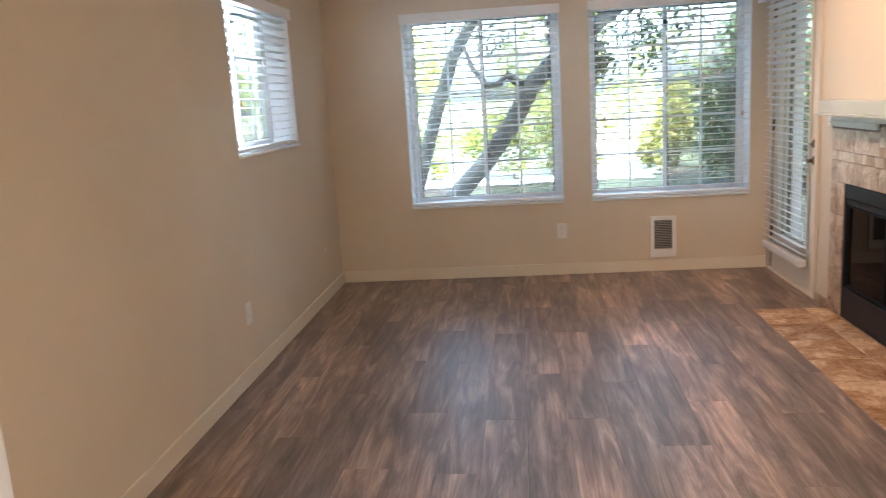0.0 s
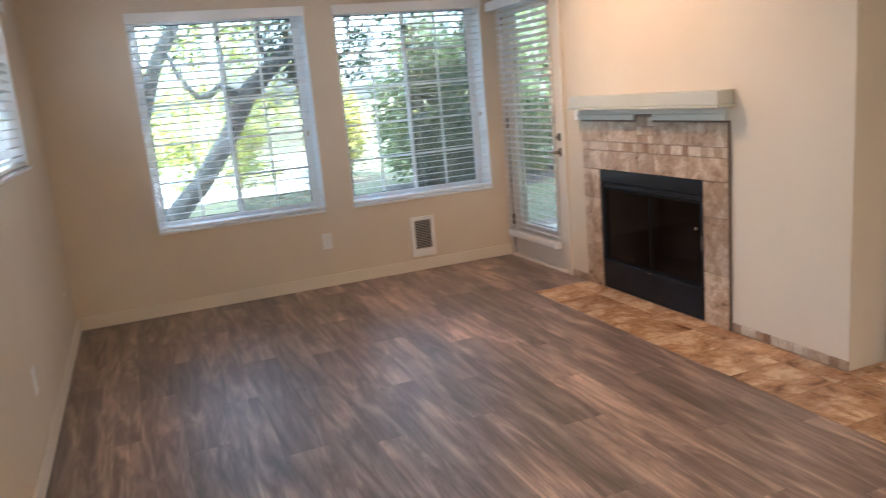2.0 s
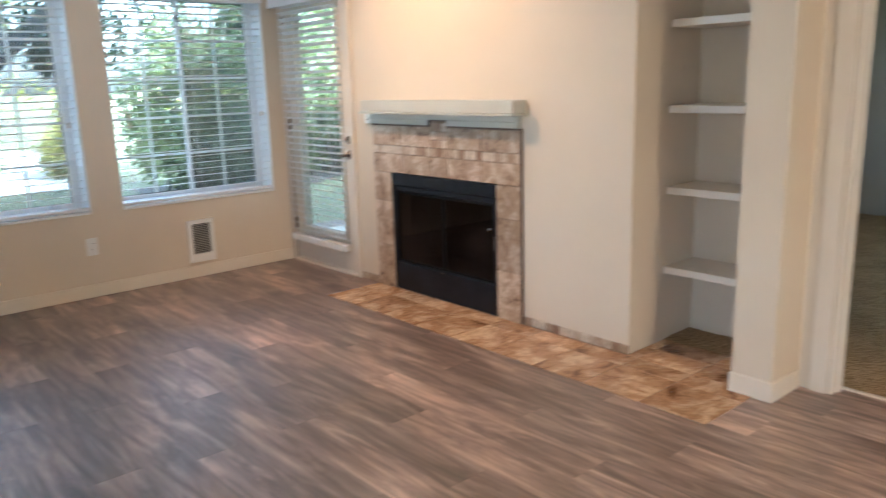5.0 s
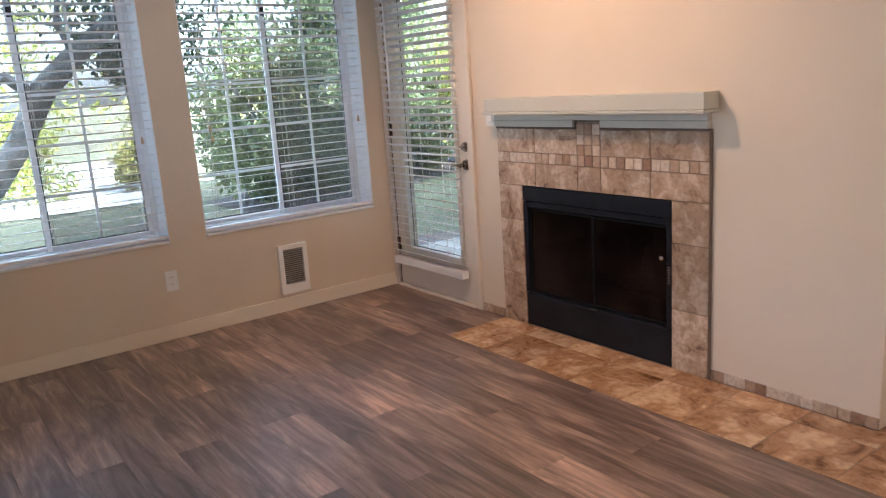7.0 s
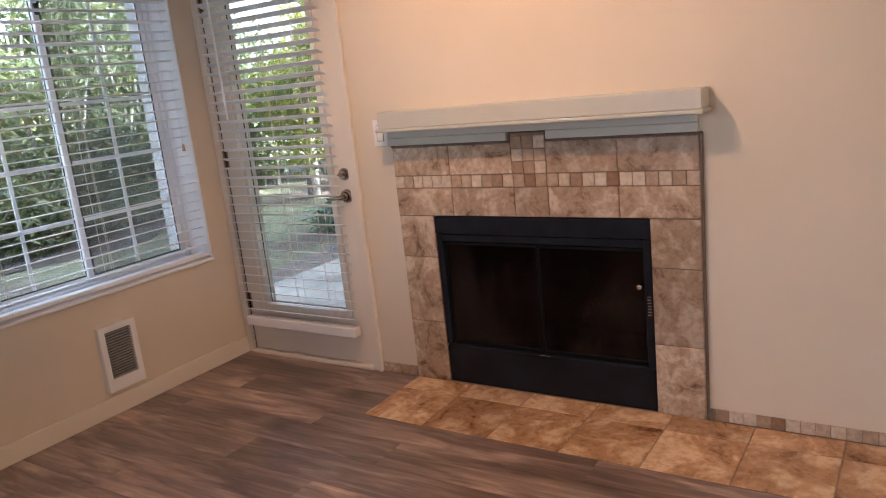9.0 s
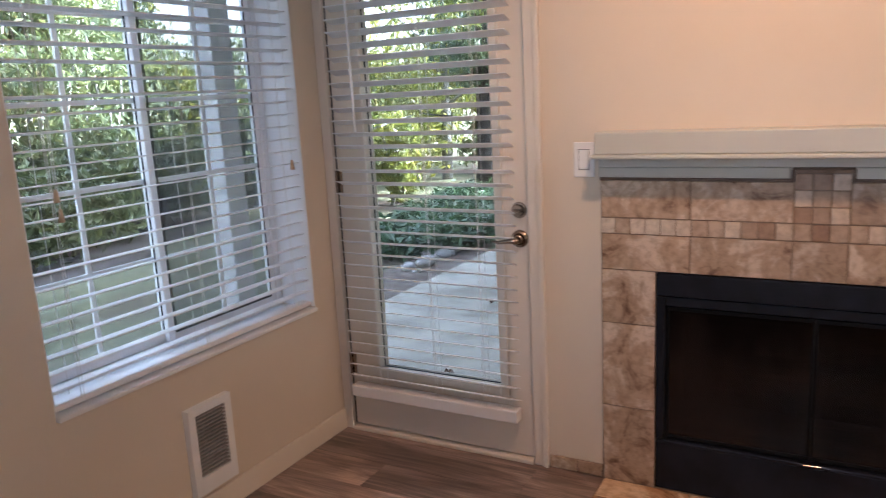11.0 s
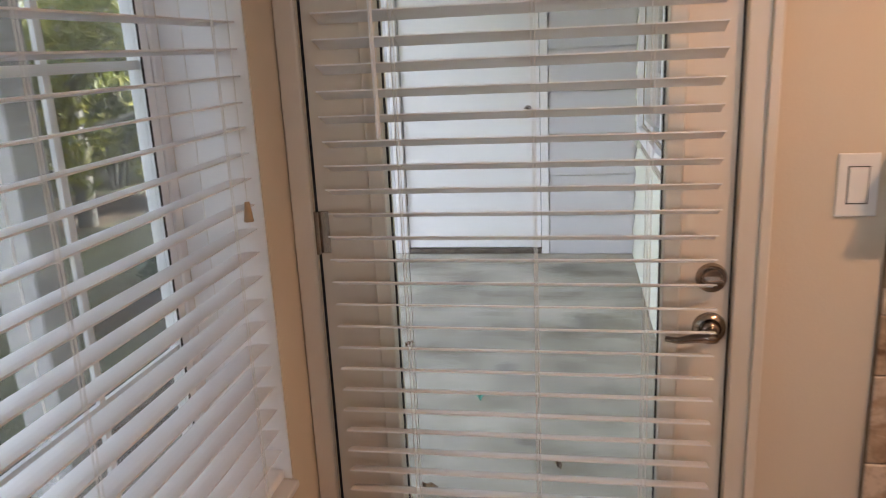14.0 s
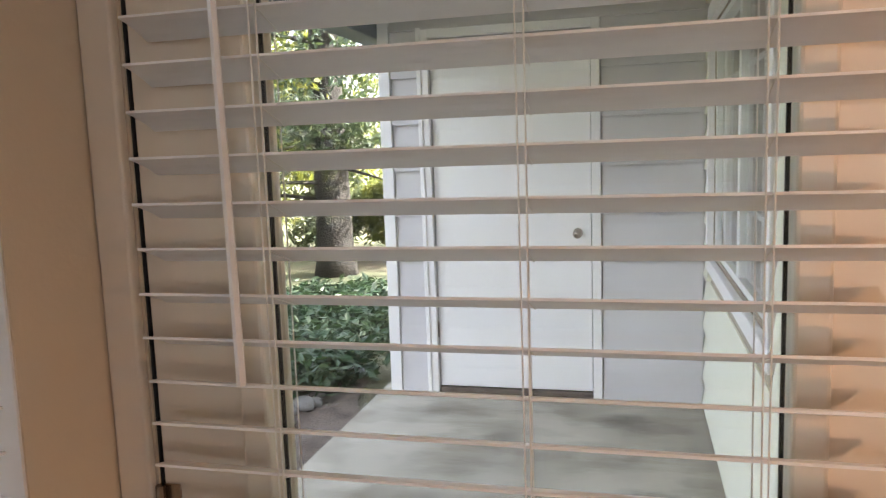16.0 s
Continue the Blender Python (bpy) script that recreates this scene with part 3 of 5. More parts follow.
# ------------------------------------------------------------------ windows
def window(name, m, width, height, label):
    """A white sliding window with a grid of bars; own axes: x along, y outwards from the inner wall face, z up from the opening's foot."""
    w = thing(name, m, label, "window", kind="structure")
    d0, d1 = 0.166, 0.220
    b = bmesh.new()
    fw = 0.032
    for x0, x1, z0, z1 in ((0, fw, 0, height), (width - fw, width, 0, height), (fw, width - fw, 0, fw), (fw, width - fw, height - fw, height)):
        box(b, x0 + 0.001, x1 - 0.001, d0, d1, z0 + 0.001, z1 - 0.001, 0.003)
    part(w, "frame", b, WHITE)
    half = width / 2
    sw_ = 0.030
    for k, (a, c, y0, y1) in enumerate(((fw, half + 0.018, 0.196, 0.216), (half - 0.018, width - fw, 0.170, 0.190))):
        b = bmesh.new()
        for x0, x1, z0, z1 in ((a, a + sw_, fw, height - fw), (c - sw_, c, fw, height - fw), (a + sw_, c - sw_, fw, fw + sw_), (a + sw_, c - sw_, height - fw - sw_, height - fw)):
            box(b, x0 + 0.001, x1 - 0.001, y0, y1, z0 + 0.001, z1 - 0.001, 0.002)
        s = part(w, "sash", b, WHITE)
        b = bmesh.new()
        ia, ic, iz0, iz1 = a + sw_, c - sw_, fw + sw_, height - fw - sw_
        ym = (y0 + y1) / 2
        box(b, (ia + ic) / 2 - 0.008, (ia + ic) / 2 + 0.008, ym - 0.004, ym + 0.004, iz0, iz1)
        rows = max(2, round((iz1 - iz0) / 0.27))
        for r in range(1, rows):
            z = iz0 + (iz1 - iz0) * r / rows
            box(b, ia, (ia + ic) / 2 - 0.008, ym - 0.004, ym + 0.004, z - 0.008, z + 0.008)
            box(b, (ia + ic) / 2 + 0.008, ic, ym - 0.004, ym + 0.004, z - 0.008, z + 0.008)
        part(w, "muntin", b, WHITE)
        b = bmesh.new()
        box(b, ia - 0.004, ic + 0.004, ym - 0.0068, ym - 0.0060, iz0 - 0.004, iz1 + 0.004)
        p = part(w, "pane", b, GLASS, "clear window glass")
        p.visible_shadow = False
        b = bmesh.new()
        t = 0.006
        for x0, x1, z0, z1 in ((ia, ia + t, iz0, iz1), (ic - t, ic, iz0, iz1), (ia + t, ic - t, iz0, iz0 + t), (ia + t, ic - t, iz1 - t, iz1)):
            box(b, x0, x1, y0 - 0.0015, y0 - 0.0003, z0, z1)
        part(w, "glazing_seal", b, SEAL, "black rubber glazing seal")
    b = bmesh.new()
    box(b, half + 0.02, width - fw, 0.2172, 0.2178, fw, height - fw)
    sc = part(w, "screen", b, SCREEN, "grey insect screen")
    sc.visible_shadow = False
    b = bmesh.new()
    box(b, half - 0.010, half + 0.010, 0.154, 0.170, height * 0.86, height * 0.86 + 0.05, 0.003)
    part(w, "latch", b, SEAL, "small dark sash latch")
    b = bmesh.new()
    box(b, 0.002, width - 0.002, -0.014, 0.166, 0.0, 0.016, 0.004, 2)
    part(w, "sill", b, WHITE, "white painted window sill")
    return w


def at_back(x, z):
    return pose(x, 0, z)


def at_side(y, z):
    return pose(LEFT, y, z, 0, 0, 90)


window("window_1", at_back(W1[0], WZ[0]), W1[1] - W1[0], WZ[1] - WZ[0], "white sliding window with a grid of bars")
window("window_2", at_back(W2[0], WZ[0]), W2[1] - W2[0], WZ[1] - WZ[0], "white sliding window with a grid of bars")
window("window_3", at_side(SW[0], SWZ[0]), SW[1] - SW[0], SWZ[1] - SWZ[0], "small white sliding window in the side wall")
# pale reveals lining the openings
for nm, m, wd, ht in (("trim_reveal_1", at_back(W1[0], WZ[0]), W1[1] - W1[0], WZ[1] - WZ[0]), ("trim_reveal_2", at_back(W2[0], WZ[0]), W2[1] - W2[0], WZ[1] - WZ[0]), ("trim_reveal_3", at_side(SW[0], SWZ[0]), SW[1] - SW[0], SWZ[1] - SWZ[0])):
    b = bmesh.new()
    box(b, 0.0005, 0.004, 0.002, 0.165, 0.017, ht - 0.004)
    box(b, wd - 0.004, wd - 0.0005, 0.002, 0.165, 0.017, ht - 0.004)
    box(b, 0.0005, wd - 0.0005, 0.002, 0.165, ht - 0.004, ht - 0.0005)
    ob = solid(nm, b, WHITE, "white painted lining of the window opening", "trim", "structure")
    ob.matrix_basis = m


# ------------------------------------------------------------------ blinds
def slat_mesh(length, width=0.050):
    b = bmesh.new()
    prof = []
    for i in range(5):
        y = -width / 2 + width * i / 4
        prof.append((y, 0.0018 * (1 - (2 * i / 4 - 1) ** 2)))
    th = 0.0028
    ring = [(y, z + th / 2) for y, z in prof] + [(y, z - th / 2) for y, z in reversed(prof)]
    ends = [[b.verts.new((x, y, z)) for y, z in ring] for x in (0, length)]
    k = len(ring)
    for i in range(k):
        b.faces.new((ends[0][i], ends[0][(i + 1) % k], ends[1][(i + 1) % k], ends[1][i]))
    b.faces.new(ends[0][::-1])
    b.faces.new(ends[1])
    return mesh_of(b, "slat", SLAT)


def blind(m, width, z_first, z_low, z_top, tilt, yc, ladders, label, pitch=0.047, valance=(0.0, 0.0, 0.0), wand=None, cords=(), rail=0.012):
    """A slatted blind; own axes: x along, y outwards, z up. valance: overhang at both ends and how far it stands out."""
    bl = thing("window_blind", m, label, "window blind", "slatted blinds")
    me = slat_mesh(width)
    r = random.Random(int(width * 1000))
    z = z_first
    while z - pitch > z_low + 0.02:
        z -= pitch
    n = 0
    while z < z_top - 0.05:
        part(bl, "slat", me, SLAT, m=pose(r.uniform(-0.002, 0.002), yc, z, -tilt + r.uniform(-1.2, 1.2), r.uniform(-0.1, 0.1), 0))
        z += pitch
        n += 1
    b = bmesh.new()
    box(b, 0, width, yc - 0.026, yc + 0.026, z_top - 0.045, z_top, 0.003)
    part(bl, "headrail", b, SLAT)
    b = bmesh.new()
    box(b, -0.001, width + 0.001, yc - 0.026, yc + 0.026, z_low - rail, z_low + 0.008, 0.005, 2)
    part(bl, "bottom_rail", b, SLAT)
    ov0, ov1, out = valance
    b = bmesh.new()
    box(b, -ov0, width + ov1, yc - out - 0.012, yc - out, z_top - 0.062, z_top + 0.004, 0.003, 2)
    box(b, -ov0, -ov0 + 0.010, yc - out, yc - 0.001, z_top - 0.060, z_top + 0.002, 0.002)
    box(b, width + ov1 - 0.010, width + ov1, yc - out, yc - 0.001, z_top - 0.060, z_top + 0.002, 0.002)
    part(bl, "valance", b, SLAT)
    for x in ladders:
        b = bmesh.new()
        for dx, dy in ((-0.004, -0.027), (-0.004, 0.027), (0.006, -0.0275)):
            tube(b, [(x + dx, yc + dy, z_top - 0.04), (x + dx * 0.5, yc + dy, (z_top + z_low) / 2), (x + dx, yc + dy, z_low)], [0.0009] * 3, 5)
        zz = z_first
        while zz - pitch > z_low + 0.02:
            zz -= pitch
        while zz < z_top - 0.05:
            s = math.sin(radians(tilt)) * 0.027
            tube(b, [(x + 0.003, yc - 0.027, zz + s - 0.002), (x + 0.003, yc + 0.027, zz - s - 0.002)], [0.0007] * 2, 4)
            zz += pitch
        part(bl, "ladder_cord", b, CORD, "thin white ladder cord")
    if wand:
        x, z1 = wand
        b = bmesh.new()
        tube(b, [(x - 0.012, yc - 0.034, z_top - 0.05), (x - 0.003, yc - 0.036, (z_top + z1) / 2), (x, yc - 0.036, z1)], [0.0042, 0.0045, 0.0050], 6)
        part(bl, "wand", b, SLAT, "white tilt wand")
    for x, z1 in cords:
        b = bmesh.new()
        tube(b, [(x, yc - 0.030, z_top - 0.05), (x + 0.004, yc - 0.032, (z_top + z1) / 2), (x, yc - 0.032, z1)], [0.0010] * 3, 5)
        part(bl, "lift_cord", b, CORD, "thin white lift cord")
        b = bmesh.new()
        disc(b, (x, yc - 0.032, z1 - 0.034), (0, 0, 1), 0.009, 0.0045, 0.036, 10)
        part(bl, "tassel", b, TASSEL, "small wooden cord tassel", smooth=True)
    return bl


def window_blind(m, wd, ht, tilt, zf, **kw):
    return blind(m @ pose(0.008, 0, 0), wd - 0.016, zf, 0.034, ht - 0.006, tilt, 0.040, (0.09, wd / 2, wd - 0.11), "white slatted blind lowered with open slats in the window", **kw)


HT = WZ[1] - WZ[0]
window_blind(at_back(W1[0], WZ[0]), W1[1] - W1[0], HT, 6, 0.784, valance=(0.012, 0.012, 0.052), cords=((1.09, 0.60),), wand=None)
window_blind(at_back(W2[0], WZ[0]), W2[1] - W2[0], HT, 6, 0.784, valance=(0.012, 0.012, 0.052), cords=((0.10, 0.63), (1.085, 0.61), (0.106, 0.575)))
window_blind(at_side(SW[0], SWZ[0]), SW[1] - SW[0], SWZ[1] - SWZ[0], 4, 0.40, valance=(0.012, 0.012, 0.052), cords=((0.12, 0.30),))


# ------------------------------------------------------------------ patio door
DW = DOOR[1] - DOOR[0]
M_DOOR = pose(0, DOOR[1], 0, 0, 0, -90)       # own axes: x from the hinge side, y outwards, z up
door = thing("door_1", M_DOOR, "cream glazed patio door, closed, with a slatted blind", "door", kind="structure")
GL, GR, GB, GT = 0.150, 0.702, 0.285, 1.88
bm = cells(bmesh.new(), (0.006, DW - 0.004, 0.022, DOOR_TOP - 0.005, 0.004, 0.048), [(GL, GR, GB, GT)], lambda u, v, w: (u, w, v))
part(door, "slab", bm, TRIM)
bm = bmesh.new()
for y0, y1 in ((-0.009, 0.0036), (0.0484, 0.060)):
    f = 0.030
    box(bm, GL - f, GL + 0.004, y0, y1, GB - f, GT + f, 0.004, 2)
    box(bm, GR - 0.004, GR + f, y0, y1, GB - f, GT + f, 0.004, 2)
    box(bm, GL + 0.004, GR - 0.004, y0, y1, GB - f, GB + 0.004, 0.004, 2)
    box(bm, GL + 0.004, GR - 0.004, y0, y1, GT - 0.004, GT + f, 0.004, 2)
part(door, "glass_moulding", bm, TRIM)
bm = bmesh.new()
box(bm, GL + 0.001, GR - 0.001, 0.024, 0.0248, GB + 0.001, GT - 0.001)
p = part(door, "pane", bm, GLASS, "clear door glass")
p.visible_shadow = False
bm = bmesh.new()
t = 0.004
for x0, x1, z0, z1 in ((GL + 0.004, GL + 0.004 + t, GB + 0.004, GT - 0.004), (GR - 0.004 - t, GR - 0.004, GB + 0.004, GT - 0.004), (GL + 0.01, GR - 0.01, GB + 0.004, GB + 0.004 + t), (GL + 0.01, GR - 0.01, GT - 0.004 - t, GT - 0.004)):
    box(bm, x0, x1, 0.0255, 0.029, z0, z1)
part(door, "glazing_seal", bm, SEAL, "black rubber glazing seal")
bm = bmesh.new()
box(bm, DW + 0.001, DW + 0.058, -0.016, -0.001, 0.0, DOOR_TOP + 0.055, 0.004, 2)
box(bm, DW + 0.040, DW + 0.060, -0.024, -0.0165, 0.0, DOOR_TOP + 0.057, 0.003, 2)
box(bm, -0.044, -0.001, -0.016, -0.001, 0.0, DOOR_TOP + 0.055, 0.004, 2)
box(bm, 0.0, DW, -0.016, -0.001, DOOR_TOP + 0.001, DOOR_TOP + 0.055, 0.004, 2)
box(bm, 0.0, DW + 0.040, -0.024, -0.0165, DOOR_TOP + 0.037, DOOR_TOP + 0.057, 0.003, 2)
part(door, "casing", bm, TRIM)
bm = bmesh.new()
box(bm, 0.0005, 0.0025, 0.003, 0.135, 0.02, DOOR_TOP - 0.001)
box(bm, DW - 0.003, DW - 0.0005, 0.003, 0.135, 0.02, DOOR_TOP - 0.001)
box(bm, 0.0025, DW - 0.003, 0.003, 0.135, DOOR_TOP - 0.004, DOOR_TOP - 0.0005)
part(door, "weather_strip", bm, SEAL, "dark weather strip round the door")
bm = bmesh.new()
box(bm, 0.0, DW, -0.022, 0.15, -0.002, 0.016, 0.005, 2)
part(door, "threshold", bm, TRIM, "pale worn threshold")
for z in (0.25, 1.02, 1.80):
    bm = bmesh.new()
    disc(bm, (0.004, -0.004, z), (0, 0, 1), 0.006, 0.006, 0.09, 10)
    box(bm, 0.006, 0.028, 0.0012, 0.0036, z, z + 0.09, 0.001)
    part(door, "hinge", bm, NICKEL, "dull metal hinge", smooth=False)
HX = 0.792
bm = bmesh.new()
disc(bm, (HX, 0.004, 0.970), (0, -1, 0), 0.030, 0.027, 0.010, 28)
disc(bm, (HX, -0.006, 0.970), (0, -1, 0), 0.022, 0.020, 0.012, 24)
box(bm, HX - 0.017, HX + 0.017, -0.034, -0.018, 0.9655, 0.9745, 0.003, 2)
part(door, "deadbolt", bm, NICKEL, "satin nickel deadbolt turn")
bm = bmesh.new()
disc(bm, (HX, 0.004, 0.866), (0, -1, 0), 0.033, 0.030, 0.010, 28)
disc(bm, (HX, -0.006, 0.866), (0, -1, 0), 0.022, 0.013, 0.014, 24)
disc(bm, (HX, -0.020, 0.866), (0, -1, 0), 0.012, 0.012, 0.030, 20)
tube(bm, [(HX + 0.006, -0.046, 0.864), (HX - 0.015, -0.047, 0.865), (HX - 0.040, -0.047, 0.862), (HX - 0.065, -0.045, 0.857), (HX - 0.088, -0.040, 0.859)], [0.0105, 0.0095, 0.0080, 0.0065, 0.0050], 12)
part(door, "lever_handle", bm, NICKEL, "satin nickel lever handle", smooth=True)
bm = bmesh.new()
for z in (0.866, 0.970):
    box(bm, DW - 0.0045, DW - 0.0025, 0.010, 0.036, z - 0.030, z + 0.030)
part(door, "strike_plate", bm, DARK, "dark latch plate in the door edge")

BW0, BW1 = 0.052, 0.790
blind(M_DOOR @ pose(BW0, 0, 0), BW1 - BW0, 1.254, 0.222, 1.968, 20, -0.052, (0.150, 0.405, 0.612), "white slatted blind lowered over the patio door glass", valance=(0.046, 0.012, 0.060), wand=(0.118, 1.267), rail=0.040)

# ------------------------------------------------------------------ fireplace
fireplace = thing("fireplace", pose(0, -1.805, 0), "beige tiled fireplace with a black metal firebox and glass doors", "fireplace")


def wpart(parent, name, bm, mat, label="", smooth=False):
    me = bm if isinstance(bm, bpy.types.Mesh) else mesh_of(bm, name, mat, smooth)
    me.transform(parent.matrix_basis.inverted())
    return part(parent, name, me, mat, label)


tile_cache = {}


def piece(parent, name, x0, x1, y0, y1, z0, z1, mat, bev=0.002, turn=0.0):
    """One tile or plank as an object of its own; alike pieces share a mesh."""
    key = (name, mat.name, round(x1 - x0, 3), round(y1 - y0, 3), round(z1 - z0, 4))
    if key not in tile_cache:
        b = bmesh.new()
        hx, hy, hz = (x1 - x0) / 2, (y1 - y0) / 2, (z1 - z0) / 2
        box(b, -hx, hx, -hy, hy, -hz, hz, bev)
        tile_cache[key] = mesh_of(b, name, mat)
    ob = new(name, tile_cache[key])
    ob.parent = parent
    ob.matrix_basis = parent.matrix_basis.inverted() @ pose((x0 + x1) / 2, (y0 + y1) / 2, (z0 + z1) / 2)
    return ob


SL, SR = -1.142, -2.472         # outer edges of the surround
G = 0.0018
bm = bmesh.new()
box(bm, -0.009, -0.001, SR, FB[0] - 0.002, 0, 1.083)
box(bm, -0.009, -0.001, FB[1] + 0.002, SL, 0, 1.083)
box(bm, -0.009, -0.001, FB[0] - 0.002, FB[1] + 0.002, FB_TOP + 0.004, 1.083)
box(bm, -0.009, -0.001, -1.882, -1.732, 1.083, 1.118)
wpart(fireplace, "grout_bed", bm, GROUT, "brown grout between the tiles")
for (ya, yb) in ((FB[1], SL), (SR, FB[0])):
    for z0, z1 in ((0, 0.287), (0.287, 0.591), (0.591, 0.780)):
        piece(fireplace, "tile", -0.014, -0.005, ya + G, yb - G, z0 + G, z1 - G, WALL_TILE)
cuts = [SR, -2.171, -1.882, -1.732, -1.433, SL]
for z0, z1 in ((0.780, 0.903), (0.957, 1.083)):
    for a, b in zip(cuts, cuts[1:]):
        if (a, b) == (-1.882, -1.732) and z0 > 0.9:
            continue
        piece(fireplace, "tile", -0.014, -0.005, a + G, b - G, z0 + G, z1 - G, WALL_TILE)
n_m = 27
for i in range(n_m):
    a = SR + (SL - SR) * i / n_m
    b = SR + (SL - SR) * (i + 1) / n_m
    piece(fireplace, "mosaic_tile", -0.0145, -0.005, a + 0.0014, b - 0.0014, 0.9045, 0.9555, MOSAIC)
for r in range(3):
    for c in range(3):
        a, z0 = -1.882 + 0.05 * c, 0.957 + 0.0505 * r
        piece(fireplace, "mosaic_tile", -0.016, -0.006, a + 0.0014, a + 0.0486, z0 + 0.001, z0 + 0.0495, MOSAIC)
bm = bmesh.new()
box(bm, -0.017, -0.001, SR - 0.009, SR - 0.0005, 0.0, 1.083, 0.002)
box(bm, -0.017, -0.001, SR - 0.009, -1.886, 1.0835, 1.0925, 0.002)
box(bm, -0.017, -0.001, -1.728, SL + 0.002, 1.0835, 1.0925, 0.002)
box(bm, -0.019, -0.001, -1.892, -1.8825, 1.083, 1.120, 0.003)
box(bm, -0.019, -0.001, -1.7315, -1.722, 1.083, 1.120, 0.003)
box(bm, -0.019, -0.001, -1.890, -1.724, 1.1185, 1.126, 0.003)
wpart(fireplace, "edge_trim", bm, DARKTRIM, "thin dark brown trim round the tiles")

# firebox
bm = bmesh.new()
a, b = FB
box(bm, 0.03, 0.50, a - 0.03, a, 0.0, FB_TOP)
box(bm, 0.03, 0.50, b, b + 0.03, 0.0, FB_TOP)
box(bm, 0.47, 0.50, a, b, 0.0, FB_TOP)
box(bm, 0.03, 0.47, a, b, FB_TOP - 0.03, FB_TOP)
box(bm, 0.03, 0.47, a, b, 0.10, 0.14)
wpart(fireplace, "firebox", bm, SOOT, "sooty black firebox lining")
bm = bmesh.new()
box(bm, -0.012, 0.03, a + 0.001, b - 0.001, 0.700, FB_TOP, 0.004, 2)
box(bm, -0.004, 0.03, a + 0.001, b - 0.001, 0.664, 0.698, 0.003)
wpart(fireplace, "hood_panel", bm, BLACK_METAL, "black metal top panel")
bm = bmesh.new()
box(bm, -0.008, 0.03, a + 0.001, b - 0.001, 0.004, 0.176, 0.004, 2)
box(bm, -0.014, 0.02, a + 0.010, b - 0.010, 0.176, 0.188, 0.003, 2)
wpart(fireplace, "base_panel", bm, BLACK_METAL, "black metal lower panel")
for y0, y1 in ((a + 0.001, a + 0.030), (b - 0.030, b - 0.001)):
    bm = bmesh.new()
    box(bm, -0.010, 0.03, y0, y1, 0.188, 0.698, 0.003)
    wpart(fireplace, "side_frame", bm, BLACK_METAL)
w4 = (b - a - 0.064) / 2
for i in range(2):
    y0 = a + 0.032 + w4 * i
    y1 = y0 + w4 - 0.003
    bm = bmesh.new()
    s = 0.007
    for ya, yb, z0, z1 in ((y0, y0 + s, 0.192, 0.660), (y1 - s, y1, 0.192, 0.660), (y0 + s, y1 - s, 0.192, 0.205), (y0 + s, y1 - s, 0.647, 0.660)):
        box(bm, 0.004, 0.018, ya, yb, z0, z1, 0.001)
    leaf = part(fireplace, "glass_door", mesh_of(bm, "glass_door", DOOR_BLACK), DOOR_BLACK)
    leaf.data.transform(fireplace.matrix_basis.inverted())
    bm = bmesh.new()
    box(bm, 0.010, 0.0108, y0 + s, y1 - s, 0.205, 0.647)
    wpart(fireplace, "door_glass", bm, FIRE_GLASS, "smoky glass").visible_shadow = False
bm = bmesh.new()
disc(bm, (-0.010, -2.235, 0.515), (-1, 0, 0), 0.008, 0.010, 0.014, 16)
wpart(fireplace, "knob", bm, CHROME, "small chrome knob", smooth=True)
bm = bmesh.new()
for k in range(7):
    box(bm, -0.0125, -0.0102, -2.276, -2.262, 0.40 + 0.012 * k, 0.405 + 0.012 * k)
wpart(fireplace, "vent_slots", bm, CHROME, "fine bright slots in the side frame")
bm = bmesh.new()
box(bm, -0.0185, -0.0145, -1.84, -1.79, 0.183, 0.187, 0.001)
wpart(fireplace, "draft_handle", bm, NICKEL, "thin metal draft handle")

mantel = thing("mantel_shelf", pose(0, -1.82, 1.085), "painted grey-cream wooden mantel shelf above the fireplace", "mantel shelf")
bm = bmesh.new()
box(bm, -0.105, -0.001, -2.505, -1.150, 1.176, 1.245, 0.004, 2)
box(bm, -0.118, -0.001, -2.512, -1.143, 1.161, 1.1755, 0.004, 2)
wpart(mantel, "shelf", bm, MANTEL_PAINT)
bm = bmesh.new()
box(bm, -0.028, -0.001, -2.470, -1.140, 1.127, 1.1605, 0.003, 2)
box(bm, -0.028, -0.001, -2.470, -1.893, 1.0935, 1.1265, 0.002)
box(bm, -0.028, -0.001, -1.721, -1.140, 1.0935, 1.1265, 0.002)
wpart(mantel, "apron", bm, MANTEL_PAINT)


